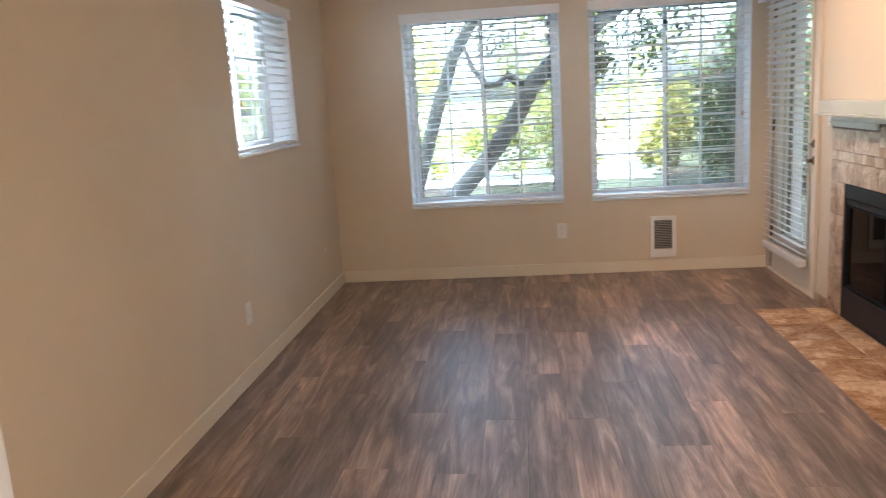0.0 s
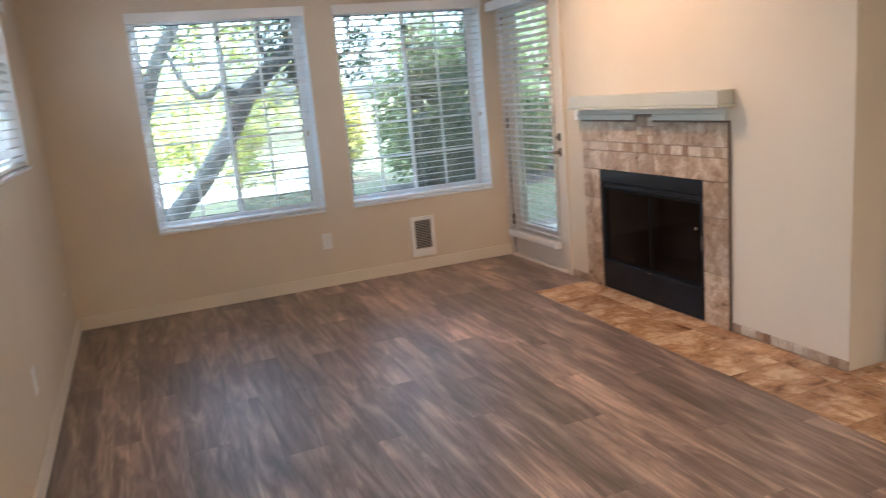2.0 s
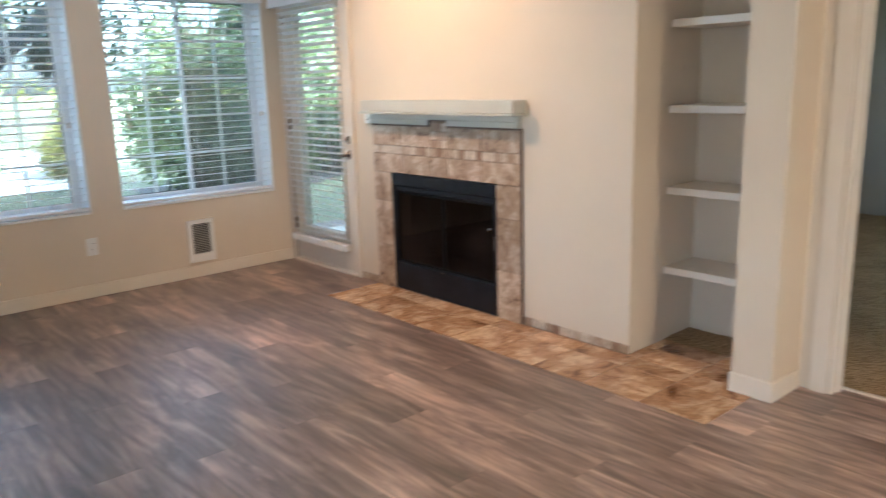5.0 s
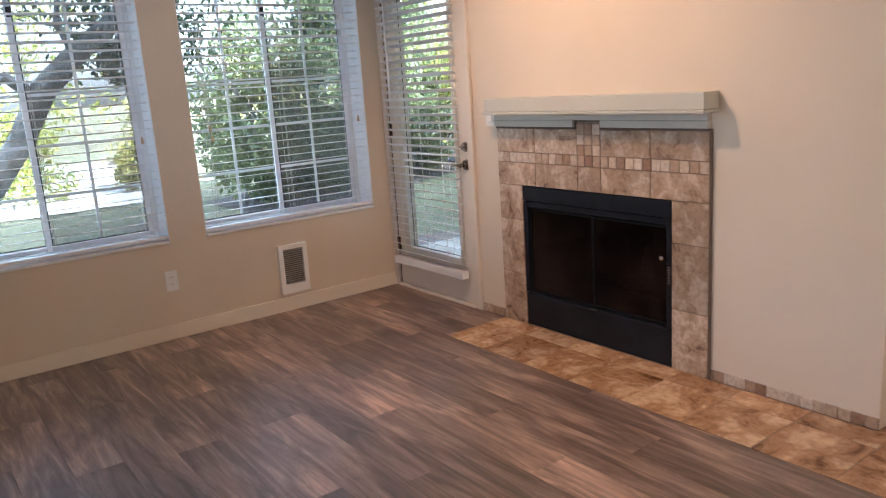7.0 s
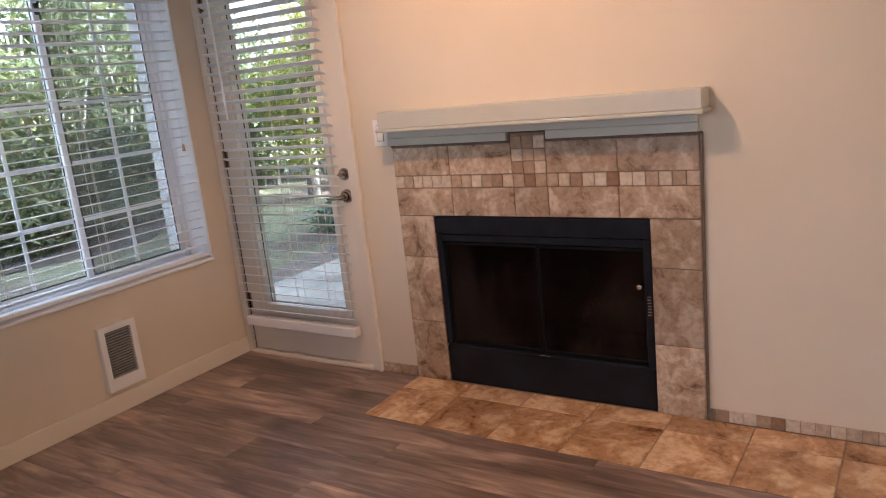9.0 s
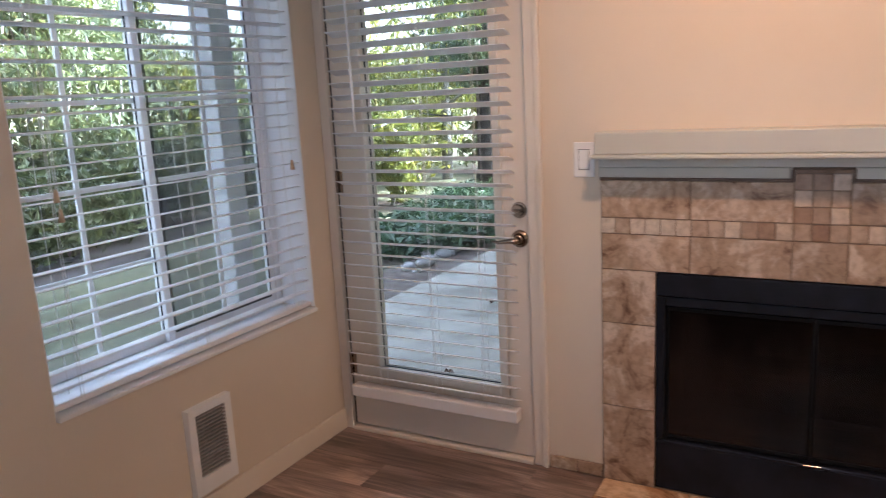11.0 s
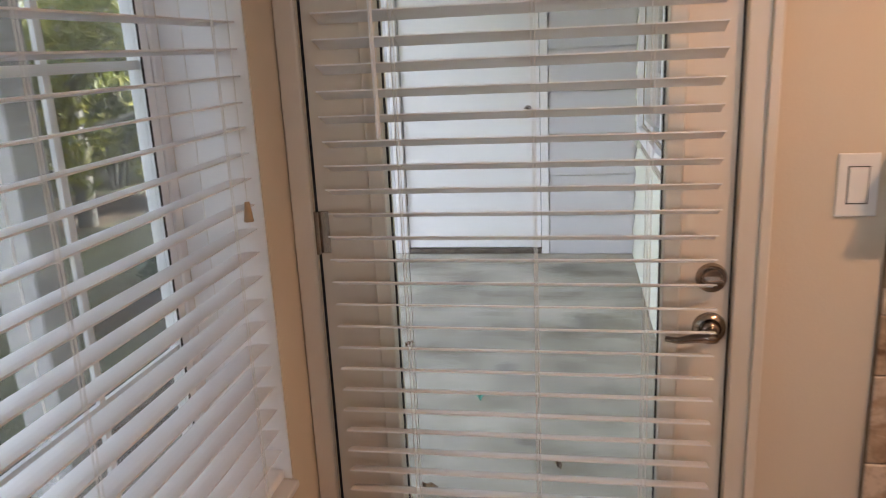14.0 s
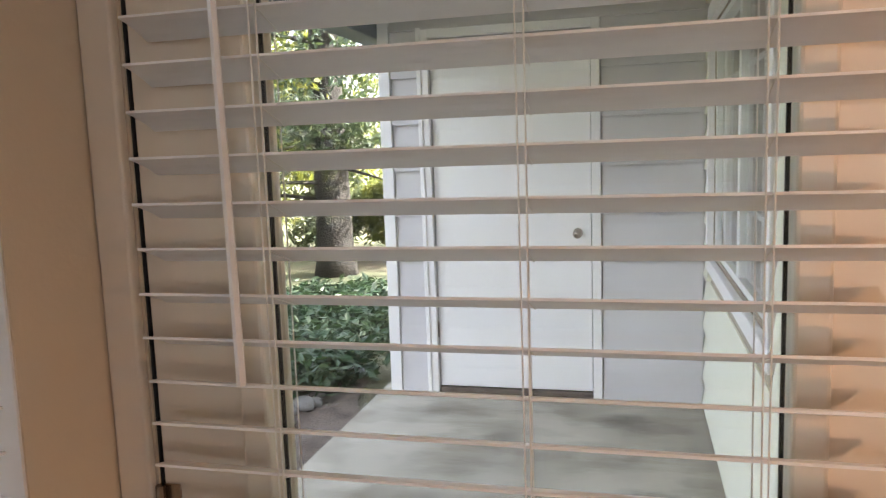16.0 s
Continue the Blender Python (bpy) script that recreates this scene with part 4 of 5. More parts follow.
# ------------------------------------------------------------------ wall fixtures
def face_plate(name, m, kind_, label, group=""):
    """A wall plate; own axes: x across, y out of the wall, z up, from its middle."""
    t = thing(name, m, label, "wall plate" if kind_ == "blank" else ("light switch" if kind_ == "switch" else "outlet"), group)
    b = bmesh.new()
    box(b, -0.036, 0.036, 0.0005, 0.006, -0.0585, 0.0585, 0.0025, 2)
    part(t, "plate", b, PLATE)
    b = bmesh.new()
    if kind_ == "switch":
        box(b, -0.0165, 0.0165, 0.0061, 0.0095, -0.033, 0.033, 0.0015)
        part(t, "rocker", b, PLATE)
        b = bmesh.new()
        for x0, x1, z0, z1 in ((-0.0185, -0.0168, -0.035, 0.035), (0.0168, 0.0185, -0.035, 0.035), (-0.0168, 0.0168, 0.0333, 0.035), (-0.0168, 0.0168, -0.035, -0.0333)):
            box(b, x0, x1, 0.0061, 0.0066, z0, z1)
        part(t, "gap", b, DARK)
    else:
        for z in (-0.020, 0.020):
            box(b, -0.0155, 0.0155, 0.0061, 0.0082, z - 0.0135, z + 0.0135, 0.001)
        part(t, "socket", b, PLATE)
        b = bmesh.new()
        for z in (-0.020, 0.020):
            for x in (-0.006, 0.006):
                box(b, x - 0.001, x + 0.001, 0.0083, 0.0086, z - 0.002, z + 0.006)
        part(t, "slot", b, DARK)
    return t


face_plate("light_switch", pose(0, -1.083, 1.150, 0, 0, 90), "switch", "white rocker light switch on the wall by the mantel")
face_plate("light_switch", pose(0.02, -5.215, 1.095, 0, 0, 90), "switch", "white rocker light switch on the hall wall")
face_plate("outlet", pose(-1.527, 0, 0.342, 0, 0, 180), "outlet", "white outlet plate on the window wall", "outlets")
face_plate("outlet", pose(LEFT, -2.088, 0.352, 0, 0, -90), "outlet", "white outlet plate on the side wall", "outlets")
face_plate("outlet", pose(BX, -3.587, 0.362, 0, 0, 90), "outlet", "white outlet plate on the bedroom wall", "outlets")
face_plate("outlet", pose(BX, -3.935, 0.362, 0, 0, 90), "outlet", "white outlet plate on the bedroom wall", "outlets")
bm = bmesh.new()
disc(bm, (LEFT + 0.0005, -0.478, 0.361), (1, 0, 0), 0.010, 0.008, 0.006, 16)
solid("cable_jack", bm, PLATE, "small round white cable jack on the wall", "cable jack")

heater = thing("wall_heater", pose(-0.775, 0, 0.267), "white metal wall heater with a dark louvred grille", "heater")
bm = cells(bmesh.new(), (-0.871, -0.679, 0.113, 0.421, -0.026, -0.001), [(-0.842, -0.708, 0.172, 0.394)], lambda u, v, w: (u, w, v))
wpart(heater, "frame", bm, PLATE)
bm = bmesh.new()
box(bm, -0.8415, -0.7085, -0.010, -0.001, 0.1725, 0.3935)
wpart(heater, "back", bm, mottled("heater_inside", (0.07, 0.065, 0.06), (0.10, 0.095, 0.09), 20.0, 0.6), "dark inside of the heater")
bm = bmesh.new()
for k in range(17):
    z = 0.176 + 0.0129 * k
    box(bm, -0.8415, -0.7085, -0.0235, -0.0145, z, z + 0.0052)
wpart(heater, "grille", bm, mottled("grille_grey", (0.30, 0.285, 0.26), (0.35, 0.33, 0.30), 20.0, 0.5), "grey louvre bars")

# ceiling fittings
spot = thing("ceiling_spotlight", pose(-1.02, -1.72, CEIL), "white recessed ceiling spotlight, lit", "ceiling light")
bm = bmesh.new()
disc(bm, (-1.02, -1.72, CEIL - 0.012), (0, 0, 1), 0.085, 0.095, 0.0115, 32)
wpart(spot, "trim_ring", bm, WHITE)
bm = bmesh.new()
disc(bm, (-1.02, -1.72, CEIL - 0.020), (0, 0, 1), 0.050, 0.058, 0.0075, 24)
wpart(spot, "lens", bm, BULB)
klamp = thing("ceiling_lamp", pose(-1.35, -6.5, CEIL), "round flush ceiling lamp, lit", "ceiling light")
bm = bmesh.new()
disc(bm, (-1.35, -6.5, CEIL - 0.09), (0, 0, 1), 0.16, 0.19, 0.089, 32)
wpart(klamp, "shade", bm, BULB)

# ------------------------------------------------------------------ outside: patio
PZ = -0.03
bm = bmesh.new()
box(bm, 0.141, 4.6, -1.0, 1.02, -0.16, PZ, 0.008, 2)
patio = solid("patio_slab", bm, CONCRETE, "grey stained concrete patio slab", "patio", kind="structure")
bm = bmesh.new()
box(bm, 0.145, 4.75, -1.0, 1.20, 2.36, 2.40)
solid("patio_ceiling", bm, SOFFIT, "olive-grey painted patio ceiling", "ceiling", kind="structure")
bm = bmesh.new()
box(bm, 0.2, 4.75, 0.94, 1.10, 2.20, 2.36, 0.006)
solid("roof_beam", bm, BEAM, "dark blue-grey beam under the patio roof", "beam", kind="structure")
# unseen storey and roof, added to keep sun off the near garden
bm = bmesh.new()
box(bm, -6.3, 6.7, -8.9, 0.26, CEIL + 0.13, 5.3)
box(bm, -0.1, 4.95, 0.26, 1.25, 2.405, 2.70)
solid("unseen_storey", bm, SIDING, "unseen grey sided upper storey, added to block the sun", "building", kind="structure")
bm = bmesh.new()
box(bm, -6.8, 7.2, -9.4, 0.7, 5.3, 5.5)
solid("roof", bm, ROOF, "unseen dark shingle roof with deep eaves, added for shade", "roof", kind="structure")
bm = bmesh.new()
box(bm, 0.43, 0.575, 0.985, 1.125, PZ + 0.001, 2.20, 0.006)
box(bm, 0.415, 0.59, 0.97, 1.14, PZ + 0.001, 0.14, 0.005)
solid("patio_post", bm, OUT_WHITE, "white painted square patio post", "post")

CX = 3.80
closet = thing("storage_closet", pose(CX, 0.0, PZ), "grey lap-sided storage closet with a white door", "closet")
CD = (-0.345, 0.625)
CDT = 2.185
bm = cells(bmesh.new(), (-1.0, 0.93, PZ + 0.001, 2.36, CX + 0.025, CX + 0.12), [(*CD, 0, CDT)], lambda u, v, w: (w, u, v))
box(bm, CX + 0.12, CX + 1.2, 0.82, 0.93, PZ + 0.001, 2.36)
wpart(closet, "wall", bm, SIDING)


def lap(parent, along, c0, c1, z0, z1, face, out, mat):
    """One lapped board: thin at the head, thick at the foot. along: 'x' or 'y'; face: the plane behind it; out: +1 or -1."""
    key = ("lap", along, round(c1 - c0, 3), round(z1 - z0, 3), out, mat.name)
    if key not in tile_cache:
        b = bmesh.new()
        prof = [(0.0, 0.0), (0.029, 0.0), (0.030, 0.003), (0.007, z1 - z0 - 0.011), (0.0, z1 - z0 - 0.011)]
        ends = []
        for c in (0.0, c1 - c0):
            ends.append([b.verts.new((c, out * d, h) if along == "x" else (out * d, c, h)) for d, h in prof])
        k = len(prof)
        for i in range(k):
            b.faces.new((ends[0][i], ends[0][(i + 1) % k], ends[1][(i + 1) % k], ends[1][i]))
        b.faces.new(ends[0][::-1])
        b.faces.new(ends[1])
        tile_cache[key] = mesh_of(b, "board", mat)
    ob = new("board", tile_cache[key])
    ob.parent = parent
    ob.matrix_basis = parent.matrix_basis.inverted() @ (pose(c0, face, z0) if along == "x" else pose(face, c0, z0))


z = PZ + 0.004
while z < 2.33:
    z1 = min(z + 0.283, 2.345)
    lap(closet, "y", -0.975, CD[0] - 0.062, z, z1, CX + 0.024, -1, SIDING)
    lap(closet, "y", CD[1] + 0.075, 0.868, z, z1, CX + 0.024, -1, SIDING)
    if z > CDT + 0.02:
        lap(closet, "y", CD[0] - 0.062, CD[1] + 0.075, z, z1, CX + 0.024, -1, SIDING)
    z += 0.283
bm = bmesh.new()
box(bm, CX - 0.004, CX + 0.024, CD[0] - 0.055, CD[0] - 0.002, PZ + 0.004, CDT + 0.065, 0.004, 2)
box(bm, CX - 0.004, CX + 0.024, CD[1] + 0.002, CD[1] + 0.070, PZ + 0.004, CDT + 0.065, 0.004, 2)
box(bm, CX - 0.014, CX - 0.0045, CD[1] + 0.044, CD[1] + 0.072, PZ + 0.004, CDT + 0.067, 0.003)
box(bm, CX - 0.004, CX + 0.024, CD[0] - 0.002, CD[1] + 0.002, CDT + 0.002, CDT + 0.065, 0.004, 2)
box(bm, CX - 0.012, CX + 0.024, 0.872, 0.945, PZ + 0.004, 2.34, 0.004, 2)
box(bm, CX + 0.024, CX + 0.10, 0.931, 0.945, PZ + 0.004, 2.34, 0.003)
wpart(closet, "trim_board", bm, OUT_WHITE, "white painted trim board")
bm = bmesh.new()
box(bm, CX + 0.030, CX + 0.070, CD[0] + 0.004, CD[1] - 0.004, 0.010, CDT - 0.004, 0.003)
wpart(closet, "door", bm, OUT_WHITE, "plain white flush door")
bm = bmesh.new()
box(bm, CX + 0.004, CX + 0.11, CD[0] + 0.002, CD[1] - 0.002, PZ + 0.002, 0.004, 0.003)
wpart(closet, "threshold", bm, DIRT, "dirty threshold under the door")
bm = bmesh.new()
disc(bm, (CX + 0.030, -0.262, 0.99), (-1, 0, 0), 0.030, 0.026, 0.008, 20)
disc(bm, (CX + 0.022, -0.262, 0.99), (-1, 0, 0), 0.010, 0.012, 0.030, 16)
bmesh.ops.create_uvsphere(bm, u_segments=18, v_segments=12, radius=0.028, matrix=pose(CX - 0.022, -0.262, 0.99))
# dark block behind the door, added to stop light leaking under it
bm2 = bmesh.new()
box(bm2, CX + 0.072, CX + 0.118, CD[0] + 0.002, CD[1] - 0.002, 0.0045, CDT - 0.002)
wpart(closet, "door_light_block", bm2, DARK)
wpart(closet, "knob", bm, NICKEL, "round metal door knob", smooth=True)
for z in (0.33, 1.75):
    bm = bmesh.new()
    disc(bm, (CX + 0.024, CD[1] - 0.001, z), (0, 0, 1), 0.007, 0.007, 0.10, 10)
    wpart(closet, "hinge", bm, NICKEL, "metal hinge")

siding = thing("siding_patio", pose(0.2, -1.0, PZ), "cream painted lap siding beside the patio", "siding", kind="structure")
TX0, TX1, TZ0, TZ1 = 1.565, 3.595, 0.815, 2.205
z = PZ + 0.004
while z < 2.33:
    z1 = min(z + 0.153, 2.345)
    if z1 < TZ0 - 0.01 or z > TZ1:
        lap(siding, "x", 0.142, CX + 0.02, z, z1, -1.0045, 1, SIDING_CREAM)
    else:
        lap(siding, "x", 0.142, TX0 - 0.016, z, z1, -1.0045, 1, SIDING_CREAM)
        lap(siding, "x", TX1 + 0.016, CX + 0.02, z, z1, -1.0045, 1, SIDING_CREAM)
    z += 0.153
win4 = thing("window_4", pose(TX0, -1.0, TZ0), "white framed bedroom window beside the patio", "window", kind="structure")
bm = bmesh.new()
for x0, x1, z0, z1 in ((TX0, BW[0], TZ0 + 0.07, TZ1), (BW[1], TX1, TZ0 + 0.07, TZ1), (BW[0], BW[1], BW[3], TZ1), (TX0 - 0.01, TX1 + 0.01, TZ0, TZ0 + 0.069)):
    box(bm, x0, x1, -1.003, -0.970, z0 + 0.001, z1, 0.003)
wpart(win4, "trim_board", bm, OUT_WHITE)
bm = bmesh.new()
xm = (BW[0] + BW[1]) / 2
f = 0.035
for x0, x1, z0, z1 in ((BW[0], BW[0] + f, BW[2], BW[3]), (BW[1] - f, BW[1], BW[2], BW[3]), (BW[0] + f, BW[1] - f, BW[2], BW[2] + f), (BW[0] + f, BW[1] - f, BW[3] - f, BW[3]), (xm - 0.03, xm + 0.03, BW[2] + f, BW[3] - f)):
    box(bm, x0 + 0.001, x1 - 0.001, -1.06, -1.01, z0 + 0.001, z1 - 0.001, 0.003)
for q in (0.25, 0.75):
    xq = BW[0] + (BW[1] - BW[0]) * q
    box(bm, xq - 0.009, xq + 0.009, -1.040, -1.032, BW[2] + f, BW[3] - f)
for k in (1, 2, 3):
    zq = BW[2] + f + (BW[3] - BW[2] - 2 * f) * k / 4
    box(bm, BW[0] + f, BW[1] - f, -1.0405, -1.0315, zq - 0.009, zq + 0.009)
wpart(win4, "frame", bm, WHITE)
bm = bmesh.new()
box(bm, BW[0] + f - 0.004, BW[1] - f + 0.004, -1.0275, -1.0267, BW[2] + f - 0.004, BW[3] - f + 0.004)
wpart(win4, "pane", bm, GLASS, "reflecting window glass").visible_shadow = False

ext = thing("outdoor_outlet", pose(1.23, -0.985, 0.43), "grey weatherproof outlet box on the siding", "outlet")
bm = bmesh.new()
box(bm, 1.195, 1.265, -0.984, -0.945, 0.37, 0.49, 0.006, 2)
wpart(ext, "cover", bm, SIDING)
bm = bmesh.new()
box(bm, 1.205, 1.255, -0.9445, -0.941, 0.38, 0.48, 0.003)
wpart(ext, "lid", bm, BEAM, "dark lid")


def dry_leaf(x, y, size, turn, mat, label):
    b = bmesh.new()
    n = 7
    mid = [b.verts.new((size * (i / (n - 1) - 0.5), 0, 0.004 + 0.010 * math.sin(i * 0.9))) for i in range(n)]
    for s in (-1, 1):
        side = [b.verts.new((size * (i / (n - 1) - 0.5), s * size * 0.28 * math.sin(math.pi * (0.06 + 0.88 * i / (n - 1))), 0.008 + 0.012 * abs(math.sin(i * 1.3)))) for i in range(n)]
        for i in range(n - 1):
            b.faces.new((mid[i], mid[i + 1], side[i + 1], side[i]) if s > 0 else (mid[i + 1], mid[i], side[i], side[i + 1]))
    ob = solid("fallen_leaf", b, mat, label, "leaf", group="fallen leaves")
    ob.matrix_basis = pose(x, y, PZ + 0.001, 0, 0, turn)
    mod = ob.modifiers.new("thick", "SOLIDIFY")
    mod.thickness = 0.0012


dry_leaf(0.766, -0.091, 0.075, 60, DRY_LEAF, "curled dark dry leaf on the patio")
dry_leaf(1.47, -0.178, 0.055, 10, mottled("teal_leaf", (0.05, 0.30, 0.22), (0.08, 0.40, 0.30), 40.0, 0.5), "small teal green leaf on the patio")
dry_leaf(2.05, 0.25, 0.05, 120, DRY_LEAF, "small dry leaf on the patio")
dry_leaf(0.95, -0.52, 0.04, 20, DRY_LEAF, "small dry leaf on the patio")

# ------------------------------------------------------------------ outside: ground and planting
bm = bmesh.new()
R = 420.0
rings = [0.0, 3, 6, 10, 16, 26, 45, 90, 200, R]
GZ = -0.13
prev = None
cxg, cyg = 0.0, 4.0
for ri, rr in enumerate(rings):
    if rr == 0:
        prev = [bm.verts.new((cxg, cyg, GZ))]
        continue
    ring = []
    for k in range(48):
        a_ = 2 * math.pi * k / 48
        x, y = cxg + rr * math.cos(a_), cyg + rr * math.sin(a_)
        ring.append(bm.verts.new((x, y, GZ)))
    for k in range(48):
        if len(prev) == 1:
            bm.faces.new((prev[0], ring[k], ring[(k + 1) % 48]))
        else:
            bm.faces.new((prev[k], ring[k], ring[(k + 1) % 48], prev[(k + 1) % 48]))
    prev = ring
solid("ground", bm, GROUND, "lawn with patches of bare soil", "ground", kind="structure")


def flat_patch(name, pts, z, mat, label, category, wob=0.12, seed=1):
    """A low sheet with an uneven edge."""
    r = random.Random(seed)
    b = bmesh.new()
    out = []
    for (x0, y0), (x1, y1) in zip(pts, pts[1:] + pts[:1]):
        n = max(2, int(math.hypot(x1 - x0, y1 - y0) / 0.25))
        for i in range(n):
            out.append(b.verts.new((x0 + (x1 - x0) * i / n + r.uniform(-wob, wob), y0 + (y1 - y0) * i / n + r.uniform(-wob, wob), z)))
    b.faces.new(out)
    bmesh.ops.triangulate(b, faces=b.faces[:])
    return solid(name, b, mat, label, category, kind="structure")


flat_patch("soil_bed", [(0.2, 1.03), (3.3, 1.06), (4.3, 1.25), (4.4, 1.7), (3.2, 1.75), (2.0, 1.6), (0.3, 1.9)], GZ + 0.012, DIRT, "bare soil and bark beside the patio", "ground", 0.06, 3)
flat_patch("hedge_bed", [(0.9, 4.75), (1.9, 4.35), (2.6, 4.45), (4.4, 5.45), (9.0, 7.0), (8.8, 9.2), (4.2, 8.2), (2.0, 6.9), (0.9, 6.4)], GZ + 0.010, MULCH_SHADE, "dark bark mulch under the hedge, with shade put into its colour", "ground", 0.05, 4)
flat_patch("driveway", [(-16, 7.2), (0.4, 7.3), (1.3, 11), (2.0, 17), (-16, 18)], GZ + 0.014, PATH_MAT, "pale sunlit driveway", "driveway", 0.15, 5)


def leaf_cloud(blobs, size, seed, flat=0.0, droop=0.0):
    """Many small four-cornered leaves in uneven clumps. blobs: centre, radii, how many."""
    g = np.random.default_rng(seed)
    vs, fs = [], []
    base = 0
    for c, rad, n in blobs:
        d = g.normal(size=(n, 3))
        d /= np.linalg.norm(d, axis=1)[:, None]
        rr = g.uniform(0.35, 1.0, size=(n, 1)) ** 0.6
        lump = 1.0 + 0.35 * np.sin(d[:, :1] * 7 + seed) * np.sin(d[:, 1:2] * 6 + 1.3) + g.normal(size=(n, 1)) * 0.07
        p = np.array(c) + d * rr * lump * np.array(rad)
        s = size * g.uniform(0.6, 1.35, size=(n, 1))
        u = g.normal(size=(n, 3))
        u[:, 2] = u[:, 2] * (1 - flat) - droop
        u /= np.linalg.norm(u, axis=1)[:, None]
        w = g.normal(size=(n, 3))
        w[:, 2] *= 1 - flat
        w -= u * (u * w).sum(1)[:, None]
        w /= np.linalg.norm(w, axis=1)[:, None]
        nn = np.cross(u, w)
        q = np.stack([p - u * s, p + w * s * 0.42 + nn * s * 0.12, p + u * s, p - w * s * 0.42 + nn * s * 0.12], 1)
        vs.append(q.reshape(-1, 3))
        fs.append(np.arange(n * 4).reshape(n, 4) + base)
        base += n * 4
    me = bpy.data.meshes.new("leaves")
    me.from_pydata(np.concatenate(vs).tolist(), [], np.concatenate(fs).tolist())
    return me


def plant(name, at, stems, blobs, size, leaf_mat, label, category, seed, bark=BARK, flat=0.0, droop=0.0, group=""):
    """A tree or shrub: bent tapered stems, with a crown of many leaves."""
    t = thing(name, pose(*at), label, category, group)
    inv = t.matrix_basis.inverted()
    if stems:
        b = bmesh.new()
        for pts, radii in stems:
            tube(b, pts, radii, 10)
        me = mesh_of(b, "trunk", bark, True)
        me.transform(inv)
        part(t, "trunk", me, bark, "rough grey bark")
    me = leaf_cloud(blobs, size, seed, flat, droop)
    me.materials.append(leaf_mat)
    me.transform(inv)
    o = part(t, "crown", me, leaf_mat)
    tagged(o, kind="stuff")
    return t


def blob_set(g, centre, spread, n, rad, count):
    return [((centre[0] + g.uniform(-1, 1) * spread[0], centre[1] + g.uniform(-1, 1) * spread[1], centre[2] + g.uniform(-1, 1) * spread[2]), tuple(rad * g.uniform(0.7, 1.3) for _ in range(3)), count) for _ in range(n)]


g = random.Random(11)
# leaning pair of trunks close outside the first window
plant("leaning_tree", (-2.85, 2.0, GZ), [
    ([(-3.10, 2.0, GZ - 0.1), (-3.02, 2.0, 0.10), (-2.91, 2.0, 0.46), (-2.78, 2.0, 0.86), (-2.65, 2.0, 1.26), (-2.45, 2.0, 1.80), (-2.26, 2.02, 2.10), (-1.9, 2.15, 3.0), (-1.7, 2.3, 4.2)], [0.095, 0.085, 0.078, 0.074, 0.070, 0.066, 0.062, 0.05, 0.02]),
    ([(-2.88, 2.0, GZ - 0.1), (-2.72, 2.0, 0.14), (-2.51, 2.0, 0.39), (-2.19, 2.0, 0.71), (-1.88, 2.0, 1.12), (-1.68, 2.0, 1.47), (-1.41, 2.0, 1.73), (-1.08, 2.0, 1.98), (-0.55, 2.05, 2.35), (0.3, 2.3, 3.0)], [0.125, 0.110, 0.100, 0.094, 0.092, 0.095, 0.082, 0.075, 0.06, 0.02]),
    ([(-1.74, 2.0, 1.44), (-1.92, 1.98, 1.59), (-1.99, 1.97, 1.51), (-2.12, 1.97, 1.48), (-2.26, 1.97, 1.67), (-2.34, 1.97, 1.90)], [0.052, 0.040, 0.036, 0.032, 0.028, 0.020]),
    ([(-1.42, 2.0, 1.72), (-1.52, 1.95, 1.95), (-1.46, 1.9, 2.3)], [0.034, 0.026, 0.015]),
    ([(-1.08, 2.0, 1.98), (-1.02, 1.96, 1.80), (-0.95, 1.95, 1.62)], [0.020, 0.013, 0.006]),
    ([(-0.55, 2.05, 2.35), (-0.62, 2.0, 2.05), (-0.70, 1.98, 1.80)], [0.020, 0.013, 0.006]),
], blob_set(g, (-1.3, 2.3, 3.1), (1.3, 0.6, 0.5), 12, 0.5, 260) + blob_set(g, (-0.75, 2.15, 1.98), (0.58, 0.28, 0.28), 16, 0.26, 75) + blob_set(g, (-1.18, 2.05, 1.62), (0.16, 0.10, 0.16), 4, 0.15, 150) + blob_set(g, (-2.0, 2.6, 2.2), (0.7, 0.3, 0.25), 5, 0.22, 80),
    0.036, LEAF_FIR, "two leaning grey trunks with thin drooping foliage", "tree", 21, droop=0.6)
# dense laurel shrubs beyond the path
for k, (x, y, h, w_, n) in enumerate(((1.30, 5.5, 2.3, 0.50, 3000), (2.0, 5.5, 2.7, 0.65, 3400), (2.9, 5.9, 2.9, 0.8, 3600), (4.0, 6.7, 3.1, 0.95, 4200), (5.3, 7.6, 3.1, 1.0, 3600))):
    r = random.Random(40 + k)
    st = [([(x + r.uniform(-.2, .2), y, GZ - 0.05), (x + r.uniform(-.3, .3), y, h * 0.4), (x + r.uniform(-.5, .5), y + r.uniform(-.2, .2), h * 0.85)], [0.03, 0.022, 0.010]) for _ in range(4)]
    plant("laurel_shrub", (x, y, GZ), st, blob_set(r, (x, y, h * 0.52), (w_ * 0.6, 0.4, h * 0.36), 9, 0.45, n // 9) + blob_set(r, (x, y - 0.25, 0.28), (w_ * 0.7, 0.25, 0.22), 5, 0.36, n // 12), 0.060, LEAF_DARK, "tall dense dark green laurel shrub", "shrub", 60 + k, group="laurel shrubs")
r = random.Random(7)
